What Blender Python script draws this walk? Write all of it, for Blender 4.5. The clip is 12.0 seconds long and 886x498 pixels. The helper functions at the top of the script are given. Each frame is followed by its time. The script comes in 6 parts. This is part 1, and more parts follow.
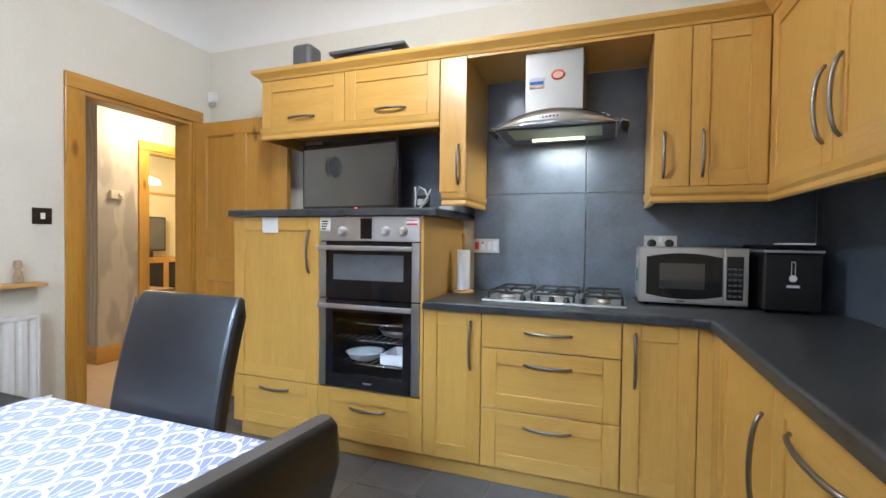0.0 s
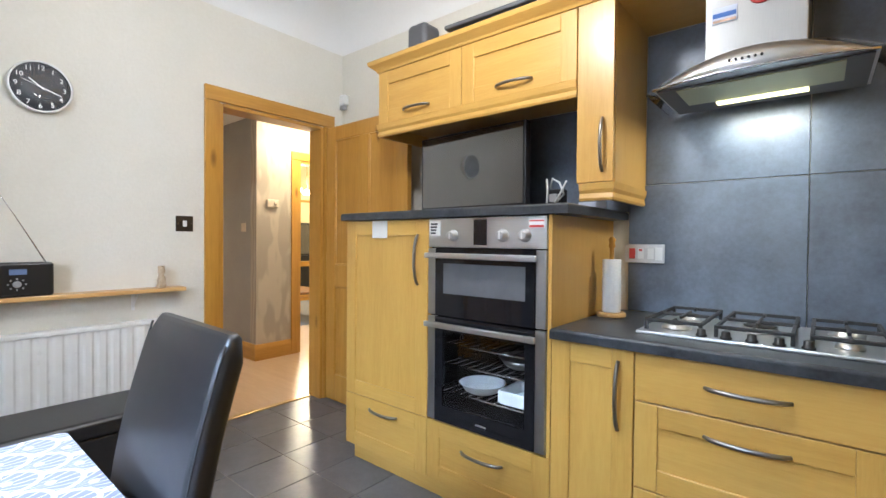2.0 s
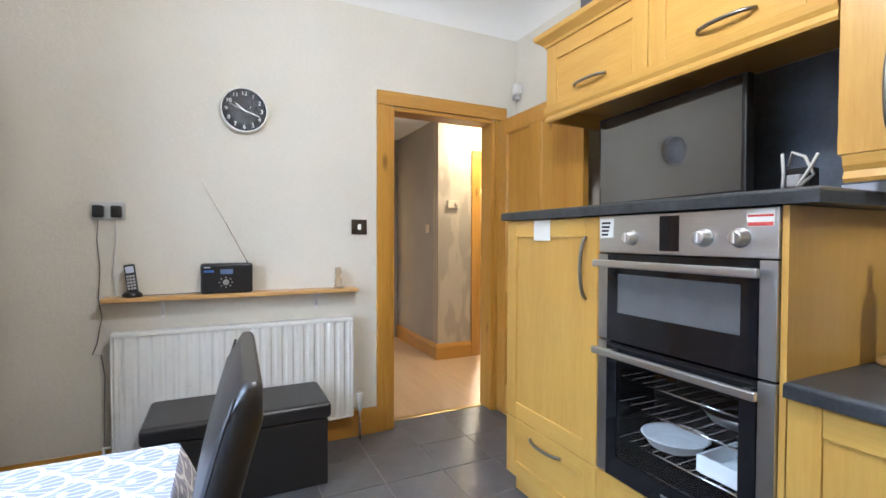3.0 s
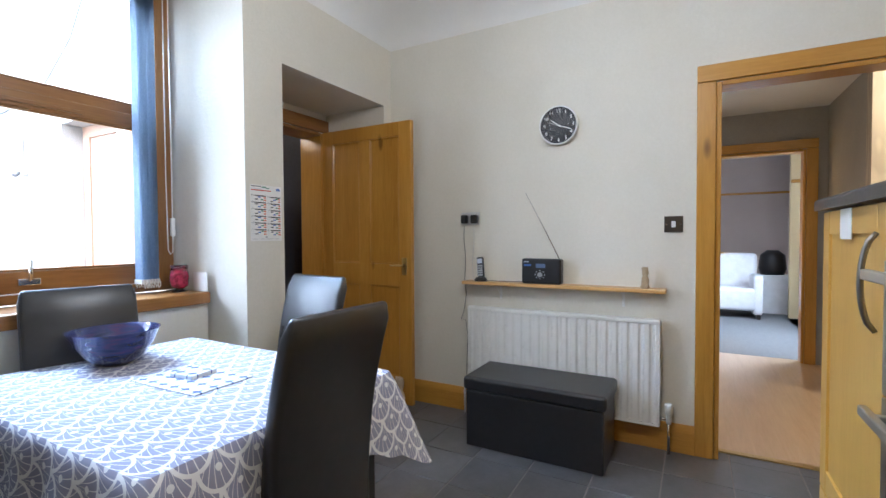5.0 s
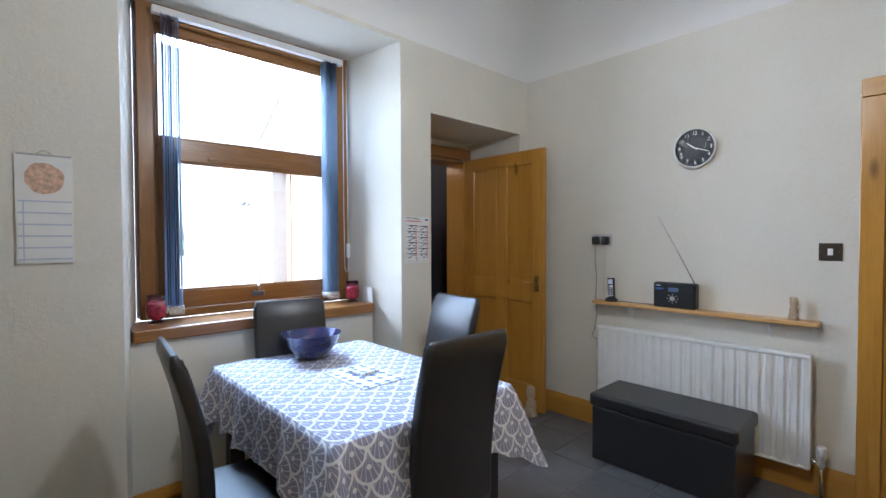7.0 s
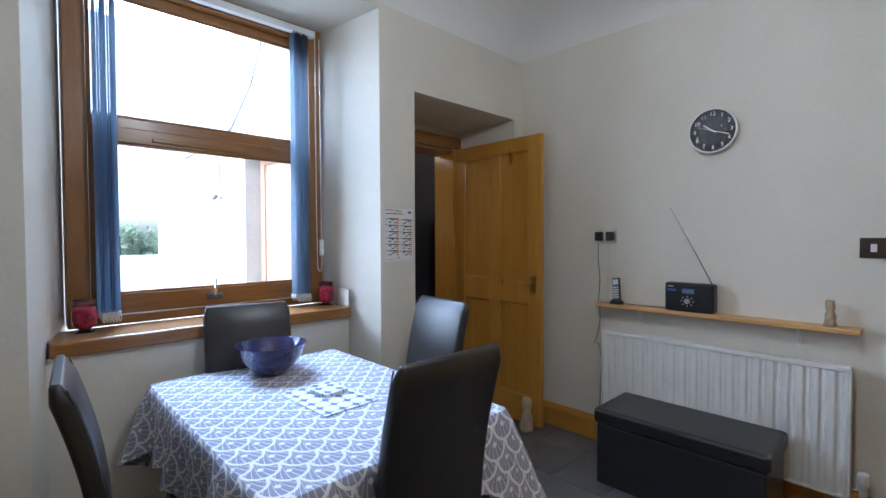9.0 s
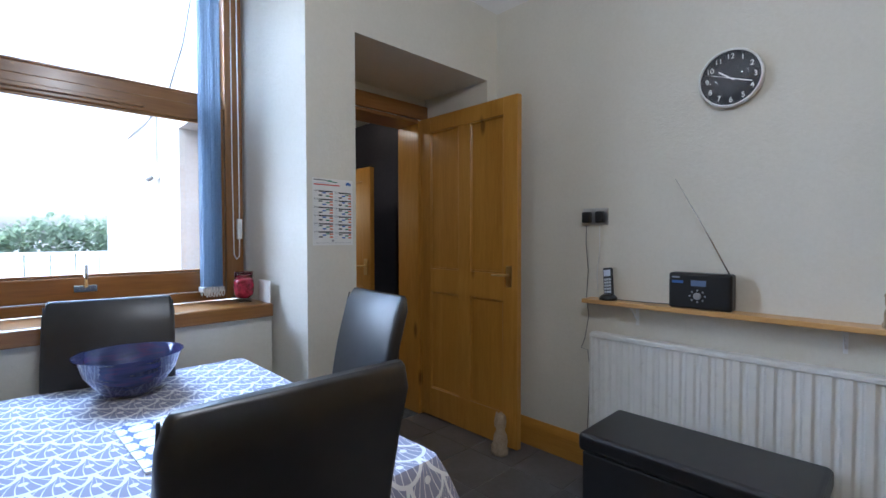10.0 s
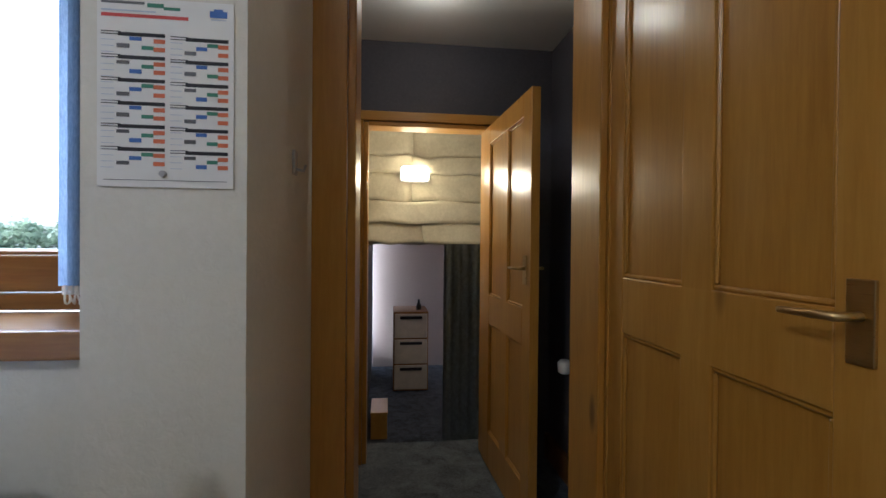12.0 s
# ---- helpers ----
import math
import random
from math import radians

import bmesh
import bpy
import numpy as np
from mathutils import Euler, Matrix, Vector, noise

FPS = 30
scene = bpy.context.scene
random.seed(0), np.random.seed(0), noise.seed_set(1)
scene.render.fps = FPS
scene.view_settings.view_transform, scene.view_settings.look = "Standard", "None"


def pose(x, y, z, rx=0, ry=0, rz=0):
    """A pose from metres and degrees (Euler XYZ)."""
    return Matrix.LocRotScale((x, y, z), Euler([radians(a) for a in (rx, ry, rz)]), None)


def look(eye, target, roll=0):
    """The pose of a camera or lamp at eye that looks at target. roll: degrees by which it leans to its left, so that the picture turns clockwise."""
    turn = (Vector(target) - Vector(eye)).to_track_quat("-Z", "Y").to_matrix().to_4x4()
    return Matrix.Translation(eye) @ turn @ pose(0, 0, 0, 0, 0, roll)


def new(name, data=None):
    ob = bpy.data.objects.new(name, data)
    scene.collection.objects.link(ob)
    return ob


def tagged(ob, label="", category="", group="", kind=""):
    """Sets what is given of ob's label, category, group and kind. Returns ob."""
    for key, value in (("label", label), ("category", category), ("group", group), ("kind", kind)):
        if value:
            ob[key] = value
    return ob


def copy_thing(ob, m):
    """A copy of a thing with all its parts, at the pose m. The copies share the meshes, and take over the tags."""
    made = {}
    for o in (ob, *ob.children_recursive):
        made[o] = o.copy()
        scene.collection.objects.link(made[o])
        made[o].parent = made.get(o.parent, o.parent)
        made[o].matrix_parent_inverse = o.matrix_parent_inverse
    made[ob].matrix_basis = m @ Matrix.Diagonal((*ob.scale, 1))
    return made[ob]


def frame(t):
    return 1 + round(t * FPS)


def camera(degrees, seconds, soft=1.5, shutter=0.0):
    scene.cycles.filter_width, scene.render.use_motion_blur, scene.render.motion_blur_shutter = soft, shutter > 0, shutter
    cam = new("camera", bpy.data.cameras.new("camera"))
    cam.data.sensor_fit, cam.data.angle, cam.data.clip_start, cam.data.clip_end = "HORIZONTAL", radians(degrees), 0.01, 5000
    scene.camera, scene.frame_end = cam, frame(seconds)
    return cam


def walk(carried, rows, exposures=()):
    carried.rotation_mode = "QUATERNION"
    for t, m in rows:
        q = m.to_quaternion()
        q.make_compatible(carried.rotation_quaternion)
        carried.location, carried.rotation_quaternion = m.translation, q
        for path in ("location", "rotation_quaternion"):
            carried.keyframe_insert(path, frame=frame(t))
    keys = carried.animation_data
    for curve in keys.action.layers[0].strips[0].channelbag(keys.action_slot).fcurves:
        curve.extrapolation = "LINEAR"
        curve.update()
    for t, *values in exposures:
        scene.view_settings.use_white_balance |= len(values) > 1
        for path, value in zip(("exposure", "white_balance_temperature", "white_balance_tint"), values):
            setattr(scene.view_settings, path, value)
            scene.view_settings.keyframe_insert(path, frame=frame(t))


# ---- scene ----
cam = camera(88.4, 12.0)
PATH = [
    (0, (3.093, 1.189, 1.224), (2.406, 3.067, 1.181), 0.7),
    (0.5, (3.103, 1.293, 1.234), (2.42, 3.172, 1.191), 0.7),
    (1, (3.117, 1.432, 1.231), (2.398, 3.298, 1.194), 0.6),
    (1.5, (3.103, 1.569, 1.238), (2.161, 3.333, 1.199), 0.4),
    (2, (2.992, 1.737, 1.235), (1.716, 3.277, 1.202), 0.5),
    (2.5, (2.918, 1.891, 1.258), (1.36, 3.144, 1.206), 0.3),
    (3, (2.841, 2.094, 1.257), (1.04, 2.962, 1.212), 0.2),
    (3.2, (2.792, 2.141, 1.264), (0.931, 2.87, 1.211), 0.2),
    (4.8, (2.943, 2.917, 1.253), (1.107, 2.126, 1.201), -0.3),
    (5, (2.971, 2.978, 1.262), (1.221, 2.011, 1.21), -0.3),
    (5.5, (3.035, 3.113, 1.298), (1.495, 1.839, 1.245), -0.3),
    (6, (3.106, 3.209, 1.34), (1.682, 1.806, 1.297), -0.2),
    (6.5, (3.16, 3.249, 1.393), (1.802, 1.78, 1.347), -0.2),
    (7.5, (3.172, 3.232, 1.412), (1.803, 1.760, 1.364), -0.2),
    (8.5, (3.058, 3.125, 1.413), (1.69, 1.667, 1.36), -0.2),
    (9, (2.892, 3.018, 1.387), (1.512, 1.571, 1.335), -0.2),
    (9.5, (2.662, 2.886, 1.346), (1.273, 1.447, 1.292), -0.1),
    (10, (2.336, 2.768, 1.284), (0.941, 1.336, 1.231), -0.1),
    (10.5, (1.951, 2.661, 1.227), (0.607, 1.18, 1.18), -0.1),
    (11, (1.503, 2.427, 1.182), (0.471, 0.715, 1.148), -0.2),
    (11.5, (1.179, 2.115, 1.148), (0.572, 0.209, 1.127), 0.1),
    (12, (0.847, 1.683, 1.155), (0.606, -0.303, 1.137), 0.5),
]
EXPOSURES = [(0, 2.55, 5550, 10), (1.5, 2.72, 5550, 10), (2.5, 2.74, 5500, 10), (3.2, 2.74, 5450, 10), (5, 2.4, 5300, 10), (6.5, 2.2, 5250, 10), (8.5, 1.9, 5150, 10), (9.5, 1.75, 5100, 10), (11, 2.0, 5050, 10), (12, 1.8, 5200, 10)]
walk(cam, [(t, look(eye, target, roll)) for t, eye, target, roll in PATH], EXPOSURES)

# ---- world, sun and lights ----
world = bpy.data.worlds.new("sky")
scene.world = world
world.use_nodes = True
wn, wl = world.node_tree.nodes, world.node_tree.links
sky = wn.new("ShaderNodeTexSky")
sky.sky_type, sky.sun_disc = "NISHITA", False
sky.sun_elevation, sky.sun_rotation = radians(41), radians(78)
haze = wn.new("ShaderNodeHueSaturation")
haze.inputs["Saturation"].default_value, haze.inputs["Value"].default_value = 0.55, 2.0
sky.dust_density = 4.0
wl.new(sky.outputs["Color"], haze.inputs["Color"])
wl.new(haze.outputs["Color"], wn["Background"].inputs["Color"])
wn["Background"].inputs["Strength"].default_value = 0.15

sun = new("sun", bpy.data.lights.new("sun", "SUN"))
sun.data.energy, sun.data.angle, sun.data.color = 0.55, radians(10.0), (1.0, 0.96, 0.90)
sun.matrix_basis = look((0, 0, 0), (-0.74, -0.16, -0.66))


def area(name, eye, target, sx, sy, watts, colour):
    ob = new(name, bpy.data.lights.new(name, "AREA"))
    ob.data.shape, ob.data.size, ob.data.size_y = "RECTANGLE", sx, sy
    ob.data.energy, ob.data.color = watts, colour
    ob.matrix_basis = look(eye, target)
    return ob


def bulb(name, eye, watts, colour, radius):
    ob = new(name, bpy.data.lights.new(name, "POINT"))
    ob.data.energy, ob.data.color, ob.data.shadow_soft_size = watts, colour, radius
    ob.matrix_basis = Matrix.Translation(eye)
    return ob


WARM, NEUTRAL = (1.0, 0.78, 0.50), (1.0, 0.93, 0.83)
# Area lamp outside above the window, out of view, added to boost the daylight.
area("window_sky_light", (2.10, -1.35, 3.75), (1.80, 3.0, 1.20), 2.0, 1.2, 86, (0.68, 0.84, 1.0))
# Unseen area lamp in the yard, added to brighten the west wall.
area("yard_sky_light", (4.35, -1.35, 2.45), (0.2, 1.75, 1.15), 3.0, 2.0, 50, (0.90, 0.95, 1.0))
bulb("ceiling_lamp_light", (2.00, 2.60, 2.50), 9.8, NEUTRAL, 0.09)
area("hood_light", (2.805, 3.868, 1.792), (2.805, 3.90, 0.9), 0.27, 0.03, 0.8, (1.0, 0.95, 0.78))
bulb("hall_lamp_light", (-0.95, 4.55, 2.36), 8, WARM, 0.08)
area("bedroom_window_light", (-4.0, 4.74, 1.6), (-3.3, 3.2, 1.0), 1.1, 1.3, 26, (0.80, 0.90, 1.0))
# Added bulb 0.6 m before the wall lamp, to brighten the curtain below.
bulb("stair_lamp_light", (0.60, -1.24, 1.58), 2.6, (1.0, 0.80, 0.50), 0.05)
bulb("passage_lamp_light", (0.66, -0.35, 2.24), 0.85, (1.0, 0.85, 0.62), 0.05)

# ---- materials ----


class N:
    """A node socket that understands sums."""

    def __init__(self, tree, socket):
        self.tree, self.socket = tree, socket

    def op(self, kind, other=None, third=None):
        node = self.tree.nodes.new("ShaderNodeMath")
        node.operation = kind
        for i, v in enumerate((self, other, third)):
            if isinstance(v, N):
                self.tree.links.new(v.socket, node.inputs[i])
            elif v is not None:
                node.inputs[i].default_value = v
        return N(self.tree, node.outputs[0])

    def __add__(self, o):
        return self.op("ADD", o)

    def __sub__(self, o):
        return self.op("SUBTRACT", o)

    def __mul__(self, o):
        return self.op("MULTIPLY", o)


class Mat:
    def __init__(self, name, colour=(0.5, 0.5, 0.5), rough=0.5, metal=0.0):
        self.m = bpy.data.materials.new(name)
        self.m.use_nodes = True
        self.t = self.m.node_tree
        self.b = self.t.nodes["Principled BSDF"]
        self.set("Base Color", (*colour, 1)), self.set("Roughness", rough), self.set("Metallic", metal)

    def set(self, key, v):
        if isinstance(v, N):
            self.t.links.new(v.socket, self.b.inputs[key])
        else:
            self.b.inputs[key].default_value = v

    def node(self, kind):
        return self.t.nodes.new(kind)

    def coords(self, scale=(1, 1, 1), turn=(0, 0, 0), source="Object"):
        c, mp = self.node("ShaderNodeTexCoord"), self.node("ShaderNodeMapping")
        mp.inputs["Scale"].default_value, mp.inputs["Rotation"].default_value = scale, [radians(a) for a in turn]
        self.t.links.new(c.outputs[source], mp.inputs["Vector"])
        return mp.outputs["Vector"]

    def noise(self, vec, scale, detail=4, rough=0.55, distort=0.0):
        n = self.node("ShaderNodeTexNoise")
        n.inputs["Scale"].default_value, n.inputs["Detail"].default_value = scale, detail
        n.inputs["Roughness"].default_value, n.inputs["Distortion"].default_value = rough, distort
        self.t.links.new(vec, n.inputs["Vector"])
        return N(self.t, n.outputs["Fac"])

    def ramp(self, fac, *stops):
        r = self.node("ShaderNodeValToRGB")
        while len(r.color_ramp.elements) < len(stops):
            r.color_ramp.elements.new(0.5)
        for e, (p, c) in zip(r.color_ramp.elements, stops):
            e.position, e.color = p, (*c, 1)
        self.t.links.new(fac.socket, r.inputs["Fac"])
        return N(self.t, r.outputs["Color"])

    def mix(self, fac, a, b, kind="MIX"):
        n = self.node("ShaderNodeMix")
        n.data_type, n.blend_type = "RGBA", kind
        for i, v in ((0, fac), (6, a), (7, b)):
            if isinstance(v, N):
                self.t.links.new(v.socket, n.inputs[i])
            else:
                n.inputs[i].default_value = v if i == 0 else (*v, 1)
        return N(self.t, n.outputs[2])

    def bump(self, height, strength=0.2, distance=0.002):
        n = self.node("ShaderNodeBump")
        n.inputs["Strength"].default_value, n.inputs["Distance"].default_value = strength, distance
        self.t.links.new(height.socket, n.inputs["Height"])
        self.t.links.new(n.outputs["Normal"], self.b.inputs["Normal"])
        return self

    def random(self):
        return N(self.t, self.node("ShaderNodeObjectInfo").outputs["Random"])


def plaster(name, low, high, bump=0.35, scale=55):
    m = Mat(name, rough=0.75)
    v = m.coords()
    big, fine = m.noise(v, 1.3, 5, 0.6), m.noise(v, scale, 6, 0.65, 0.6)
    m.set("Base Color", m.ramp(big * 0.6 + fine * 0.4, (0.3, low), (0.7, high)))
    m.bump(fine + m.noise(v, 9, 4) * 0.8, bump, 0.004)
    return m.m


def timber(name, dark, mid, light, along="z", rough=0.36, knots=0.0, fine=70, coat=0.25, source="Object"):
    m = Mat(name, rough=rough)
    s = {"x": (0.7, 9, 9), "y": (9, 0.7, 9), "z": (9, 9, 0.7)}[along]
    v = m.coords(s, source=source)
    grain, wide = m.noise(v, fine / 9, 8, 0.7, 0.4), m.noise(v, 0.9, 4, 0.6, 1.2)
    f = grain * 0.55 + wide * 0.45 + (m.random() - 0.5) * 0.10
    col = m.ramp(f, (0.28, dark), (0.5, mid), (0.74, light))
    if knots:
        vo = m.node("ShaderNodeTexVoronoi")
        vo.inputs["Scale"].default_value = 2.6
        s2 = {"x": (0.55, 1.6, 1.6), "y": (1.6, 0.55, 1.6), "z": (1.6, 1.6, 0.55)}[along]
        m.t.links.new(m.coords(s2), vo.inputs["Vector"])
        k = m.ramp(N(m.t, vo.outputs["Distance"]), (0.05, (1, 1, 1)), (0.11, (0, 0, 0)))
        col = m.mix(k.op("MULTIPLY", knots), col, (dark[0] * 0.35, dark[1] * 0.3, dark[2] * 0.3))
    m.set("Base Color", col)
    m.set("Coat Weight", coat), m.set("Coat Roughness", 0.18)
    m.bump(grain, 0.10, 0.001)
    return m.m


def plain(name, colour, rough=0.5, metal=0.0, vary=0.08, scale=14, bump=0.0, coat=0.0):
    m = Mat(name, colour, rough, metal)
    n = m.noise(m.coords(), scale, 5, 0.6)
    lo, hi = [c * (1 - vary) for c in colour], [min(1, c * (1 + vary)) for c in colour]
    m.set("Base Color", m.ramp(n, (0.3, lo), (0.7, hi)))
    m.set("Roughness", n * 0.16 + (rough - 0.08))
    if bump:
        m.bump(m.noise(m.coords(), scale * 12, 4), bump, 0.002)
    if coat:
        m.set("Coat Weight", coat), m.set("Coat Roughness", 0.12)
    return m.m


def steel(name, colour=(0.56, 0.56, 0.55), rough=0.3, along=(2, 90, 90)):
    m = Mat(name, colour, rough, 1.0)
    n = m.noise(m.coords(along), 6, 5, 0.7)
    m.set("Roughness", n * 0.2 + (rough - 0.1))
    m.set("Base Color", m.ramp(n, (0.3, [c * 0.88 for c in colour]), (0.7, colour)))
    return m.m


def stone(name, low, high, rough, scale=7, bump=0.12, distort=0.8):
    m = Mat(name, rough=rough)
    v = m.coords()
    big, fine = m.noise(v, scale, 7 if distort else 3, 0.65 if distort else 0.5, distort), m.noise(v, scale * 9, 4, 0.6)
    f = big * 0.65 + fine * 0.35 + (m.random() - 0.5) * 0.12
    m.set("Base Color", m.ramp(f, (0.3, low), (0.72, high)))
    if distort:
        m.set("Roughness", big * 0.2 + (rough - 0.1))
    if bump:
        m.bump(fine + big if distort else fine, bump, 0.003)
    return m.m


def glass(name, tint=(1, 1, 1), rough=0.0):
    m = Mat(name, tint, rough)
    m.set("Transmission Weight", 1.0), m.set("IOR", 1.45)
    return m.m


def glow(name, colour, strength):
    m = Mat(name, colour, 0.5)
    m.set("Emission Color", (*colour, 1)), m.set("Emission Strength", strength)
    return m.m


WALL = plaster("cream_wallpaper", (0.66, 0.63, 0.54), (0.76, 0.73, 0.65), 0.5)
CEIL = plaster("white_ceiling_paint", (0.74, 0.73, 0.69), (0.80, 0.79, 0.76), 0.1)
BEECH = timber("beech_veneer", (0.52, 0.285, 0.052), (0.60, 0.348, 0.075), (0.66, 0.405, 0.102), "z", 0.34, fine=120, coat=0.15)
BEECH_X = timber("beech_veneer_level", (0.52, 0.285, 0.052), (0.60, 0.348, 0.075), (0.66, 0.405, 0.102), "x", 0.34, fine=120, coat=0.15)
BEECH_Y = timber("beech_veneer_level_side", (0.52, 0.285, 0.052), (0.60, 0.348, 0.075), (0.66, 0.405, 0.102), "y", 0.34, fine=120, coat=0.15)
PINE = timber("varnished_pine", (0.39, 0.178, 0.021), (0.50, 0.25, 0.036), (0.60, 0.325, 0.062), "z", 0.3, 0.8)
PINE_X = timber("varnished_pine_level", (0.39, 0.178, 0.021), (0.50, 0.25, 0.036), (0.60, 0.325, 0.062), "x", 0.3, 0.8)
PINE_Y = timber("varnished_pine_level_side", (0.39, 0.178, 0.021), (0.50, 0.25, 0.036), (0.60, 0.325, 0.062), "y", 0.3, 0.8)
TEAK = timber("stained_window_timber", (0.19, 0.078, 0.017), (0.275, 0.125, 0.031), (0.36, 0.175, 0.05), "z", 0.32)
TEAK_X = timber("stained_window_timber_level", (0.19, 0.078, 0.017), (0.275, 0.125, 0.031), (0.36, 0.175, 0.05), "x", 0.32)
SHELF = timber("pale_shelf_timber", (0.50, 0.27, 0.075), (0.60, 0.35, 0.12), (0.68, 0.42, 0.17), "y", 0.4)
LAMINATE = timber("oak_laminate", (0.48, 0.31, 0.17), (0.58, 0.40, 0.24), (0.67, 0.49, 0.32), "x", 0.3)
WORKTOP = stone("slate_laminate", (0.014, 0.016, 0.019), (0.080, 0.086, 0.095), 0.36, 8, 0.05)
SLATE = stone("slate_splashback", (0.050, 0.064, 0.092), (0.135, 0.168, 0.225), 0.42, 6, 0.0, 0.0)
TILE = stone("charcoal_floor_tile", (0.085, 0.086, 0.095), (0.150, 0.150, 0.162), 0.31, 5, 0.03, 0.0)
GROUT = stone("pale_grout", (0.20, 0.19, 0.175), (0.30, 0.285, 0.26), 0.85, 30, 0.2)
LEATHER = stone("black_faux_leather", (0.008, 0.008, 0.0095), (0.016, 0.0155, 0.017), 0.36, 30, 0.0, 0.0)
BLACKWOOD = plain("black_painted_wood", (0.014, 0.012, 0.011), 0.4)
STEEL = steel("brushed_steel", (0.68, 0.68, 0.67), 0.36)
STEEL_V = steel("brushed_steel_upright", (0.54, 0.54, 0.53), 0.36, along=(90, 90, 2))
PEWTER = steel("pewter_handle", (0.30, 0.28, 0.26), 0.34)
BRONZE = steel("dark_bronze", (0.10, 0.085, 0.07), 0.4)
BRASS = steel("worn_brass", (0.62, 0.45, 0.20), 0.3)
CHROME = steel("chrome", (0.75, 0.75, 0.76), 0.12)
DARKGLASS = Mat("black_oven_glass", (0.012, 0.012, 0.014), 0.06).m
m_ = Mat("television_screen", (0.030, 0.030, 0.031), 0.06)
m_.set("Coat Weight", 1.0), m_.set("Coat Roughness", 0.03), m_.set("Coat IOR", 1.8)
SCREEN = m_.m
BLACKPLASTIC = plain("black_plastic", (0.012, 0.012, 0.013), 0.35, bump=0.05)
WHITE = plain("white_enamel", (0.80, 0.80, 0.78), 0.3, 0, 0.03)
PAPER = plain("white_paper", (0.80, 0.79, 0.76), 0.8, 0, 0.03)
GLASS = glass("window_glass")
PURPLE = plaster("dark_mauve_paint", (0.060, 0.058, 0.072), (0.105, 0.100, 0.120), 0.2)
GREYWALL = plaster("grey_wallpaper", (0.30, 0.285, 0.265), (0.42, 0.40, 0.37), 0.35)
CARPET = stone("mottled_charcoal_carpet", (0.010, 0.013, 0.019), (0.16, 0.185, 0.22), 0.95, 9, 0.8)
GREYCARPET = stone("grey_carpet", (0.14, 0.14, 0.145), (0.24, 0.24, 0.24), 0.95, 30, 0.8)
RENDER = plaster("pale_roughcast_render", (0.20, 0.195, 0.185), (0.34, 0.333, 0.318), 0.9, 40)
# Glare on the outside door is put into this paler, pinker brown.
OUTDOOR = timber("glare_paled_door_timber", (0.20, 0.115, 0.075), (0.27, 0.165, 0.112), (0.34, 0.215, 0.15), "z", 0.5)

for m_, level in ((SLATE, 0.95), (LEATHER, 0.75), (SCREEN, 0.9), (WORKTOP, 0.45), (TILE, 0.65)):
    m_.node_tree.nodes["Principled BSDF"].inputs["Specular IOR Level"].default_value = level

# ---- building helpers ----


def bm_box(bm, x0, y0, z0, x1, y1, z1, bevel=0.0, seg=2):
    x0, x1, y0, y1, z0, z1 = min(x0, x1), max(x0, x1), min(y0, y1), max(y0, y1), min(z0, z1), max(z0, z1)
    vs = [bm.verts.new(p) for p in ((x0, y0, z0), (x1, y0, z0), (x1, y1, z0), (x0, y1, z0), (x0, y0, z1), (x1, y0, z1), (x1, y1, z1), (x0, y1, z1))]
    fs = [bm.faces.new([vs[i] for i in q]) for q in ((3, 2, 1, 0), (4, 5, 6, 7), (0, 1, 5, 4), (1, 2, 6, 5), (2, 3, 7, 6), (3, 0, 4, 7))]
    if bevel:
        edges = list({e for f in fs for e in f.edges})
        bmesh.ops.bevel(bm, geom=edges, offset=bevel, segments=seg, affect="EDGES", profile=0.5)
    return vs


def box(*a, bevel=0.0, seg=2):
    bm = bmesh.new()
    bm_box(bm, *a, bevel=bevel, seg=seg)
    return bm


def boxes(*rows, bevel=0.0):
    bm = bmesh.new()
    for r in rows:
        bm_box(bm, *r, bevel=bevel)
    return bm


def tube(points, radius, sides=10, caps=True, bm=None):
    """A round bar through points; radius may be one number or one for each point."""
    bm = bm or bmesh.new()
    pts = [Vector(p) for p in points]
    rings, up = [], None
    for i, p in enumerate(pts):
        d = (pts[min(i + 1, len(pts) - 1)] - pts[max(i - 1, 0)]).normalized()
        if up is None:
            up = d.orthogonal().normalized()
        up = (up - d * up.dot(d)).normalized()
        side = d.cross(up)
        r = radius[i] if isinstance(radius, (list, tuple)) else radius
        rings.append([bm.verts.new(p + up * (r * math.cos(a)) + side * (r * math.sin(a))) for a in [2 * math.pi * k / sides for k in range(sides)]])
    for a, b in zip(rings, rings[1:]):
        for k in range(sides):
            f = bm.faces.new((a[k], a[(k + 1) % sides], b[(k + 1) % sides], b[k]))
            f.smooth = True
    if caps:
        bm.faces.new(rings[0][::-1]), bm.faces.new(rings[-1])
    return bm


def lathe(centre, profile, sides=24, axis="z", bm=None, caps=True):
    """A turned body: profile rows of (radius, height)."""
    bm = bm or bmesh.new()
    c, rings = Vector(centre), []
    for r, h in profile:
        ring = []
        for k in range(sides):
            a = 2 * math.pi * k / sides
            u, v = r * math.cos(a), r * math.sin(a)
            ring.append(bm.verts.new(c + Vector({"z": (u, v, h), "x": (h, u, v), "y": (u, h, v)}[axis])))
        rings.append(ring)
    for a, b in zip(rings, rings[1:]):
        for k in range(sides):
            f = bm.faces.new((a[k], a[(k + 1) % sides], b[(k + 1) % sides], b[k]))
            f.smooth = True
    if caps:
        bm.faces.new(rings[0][::-1]), bm.faces.new(rings[-1])
    return bm


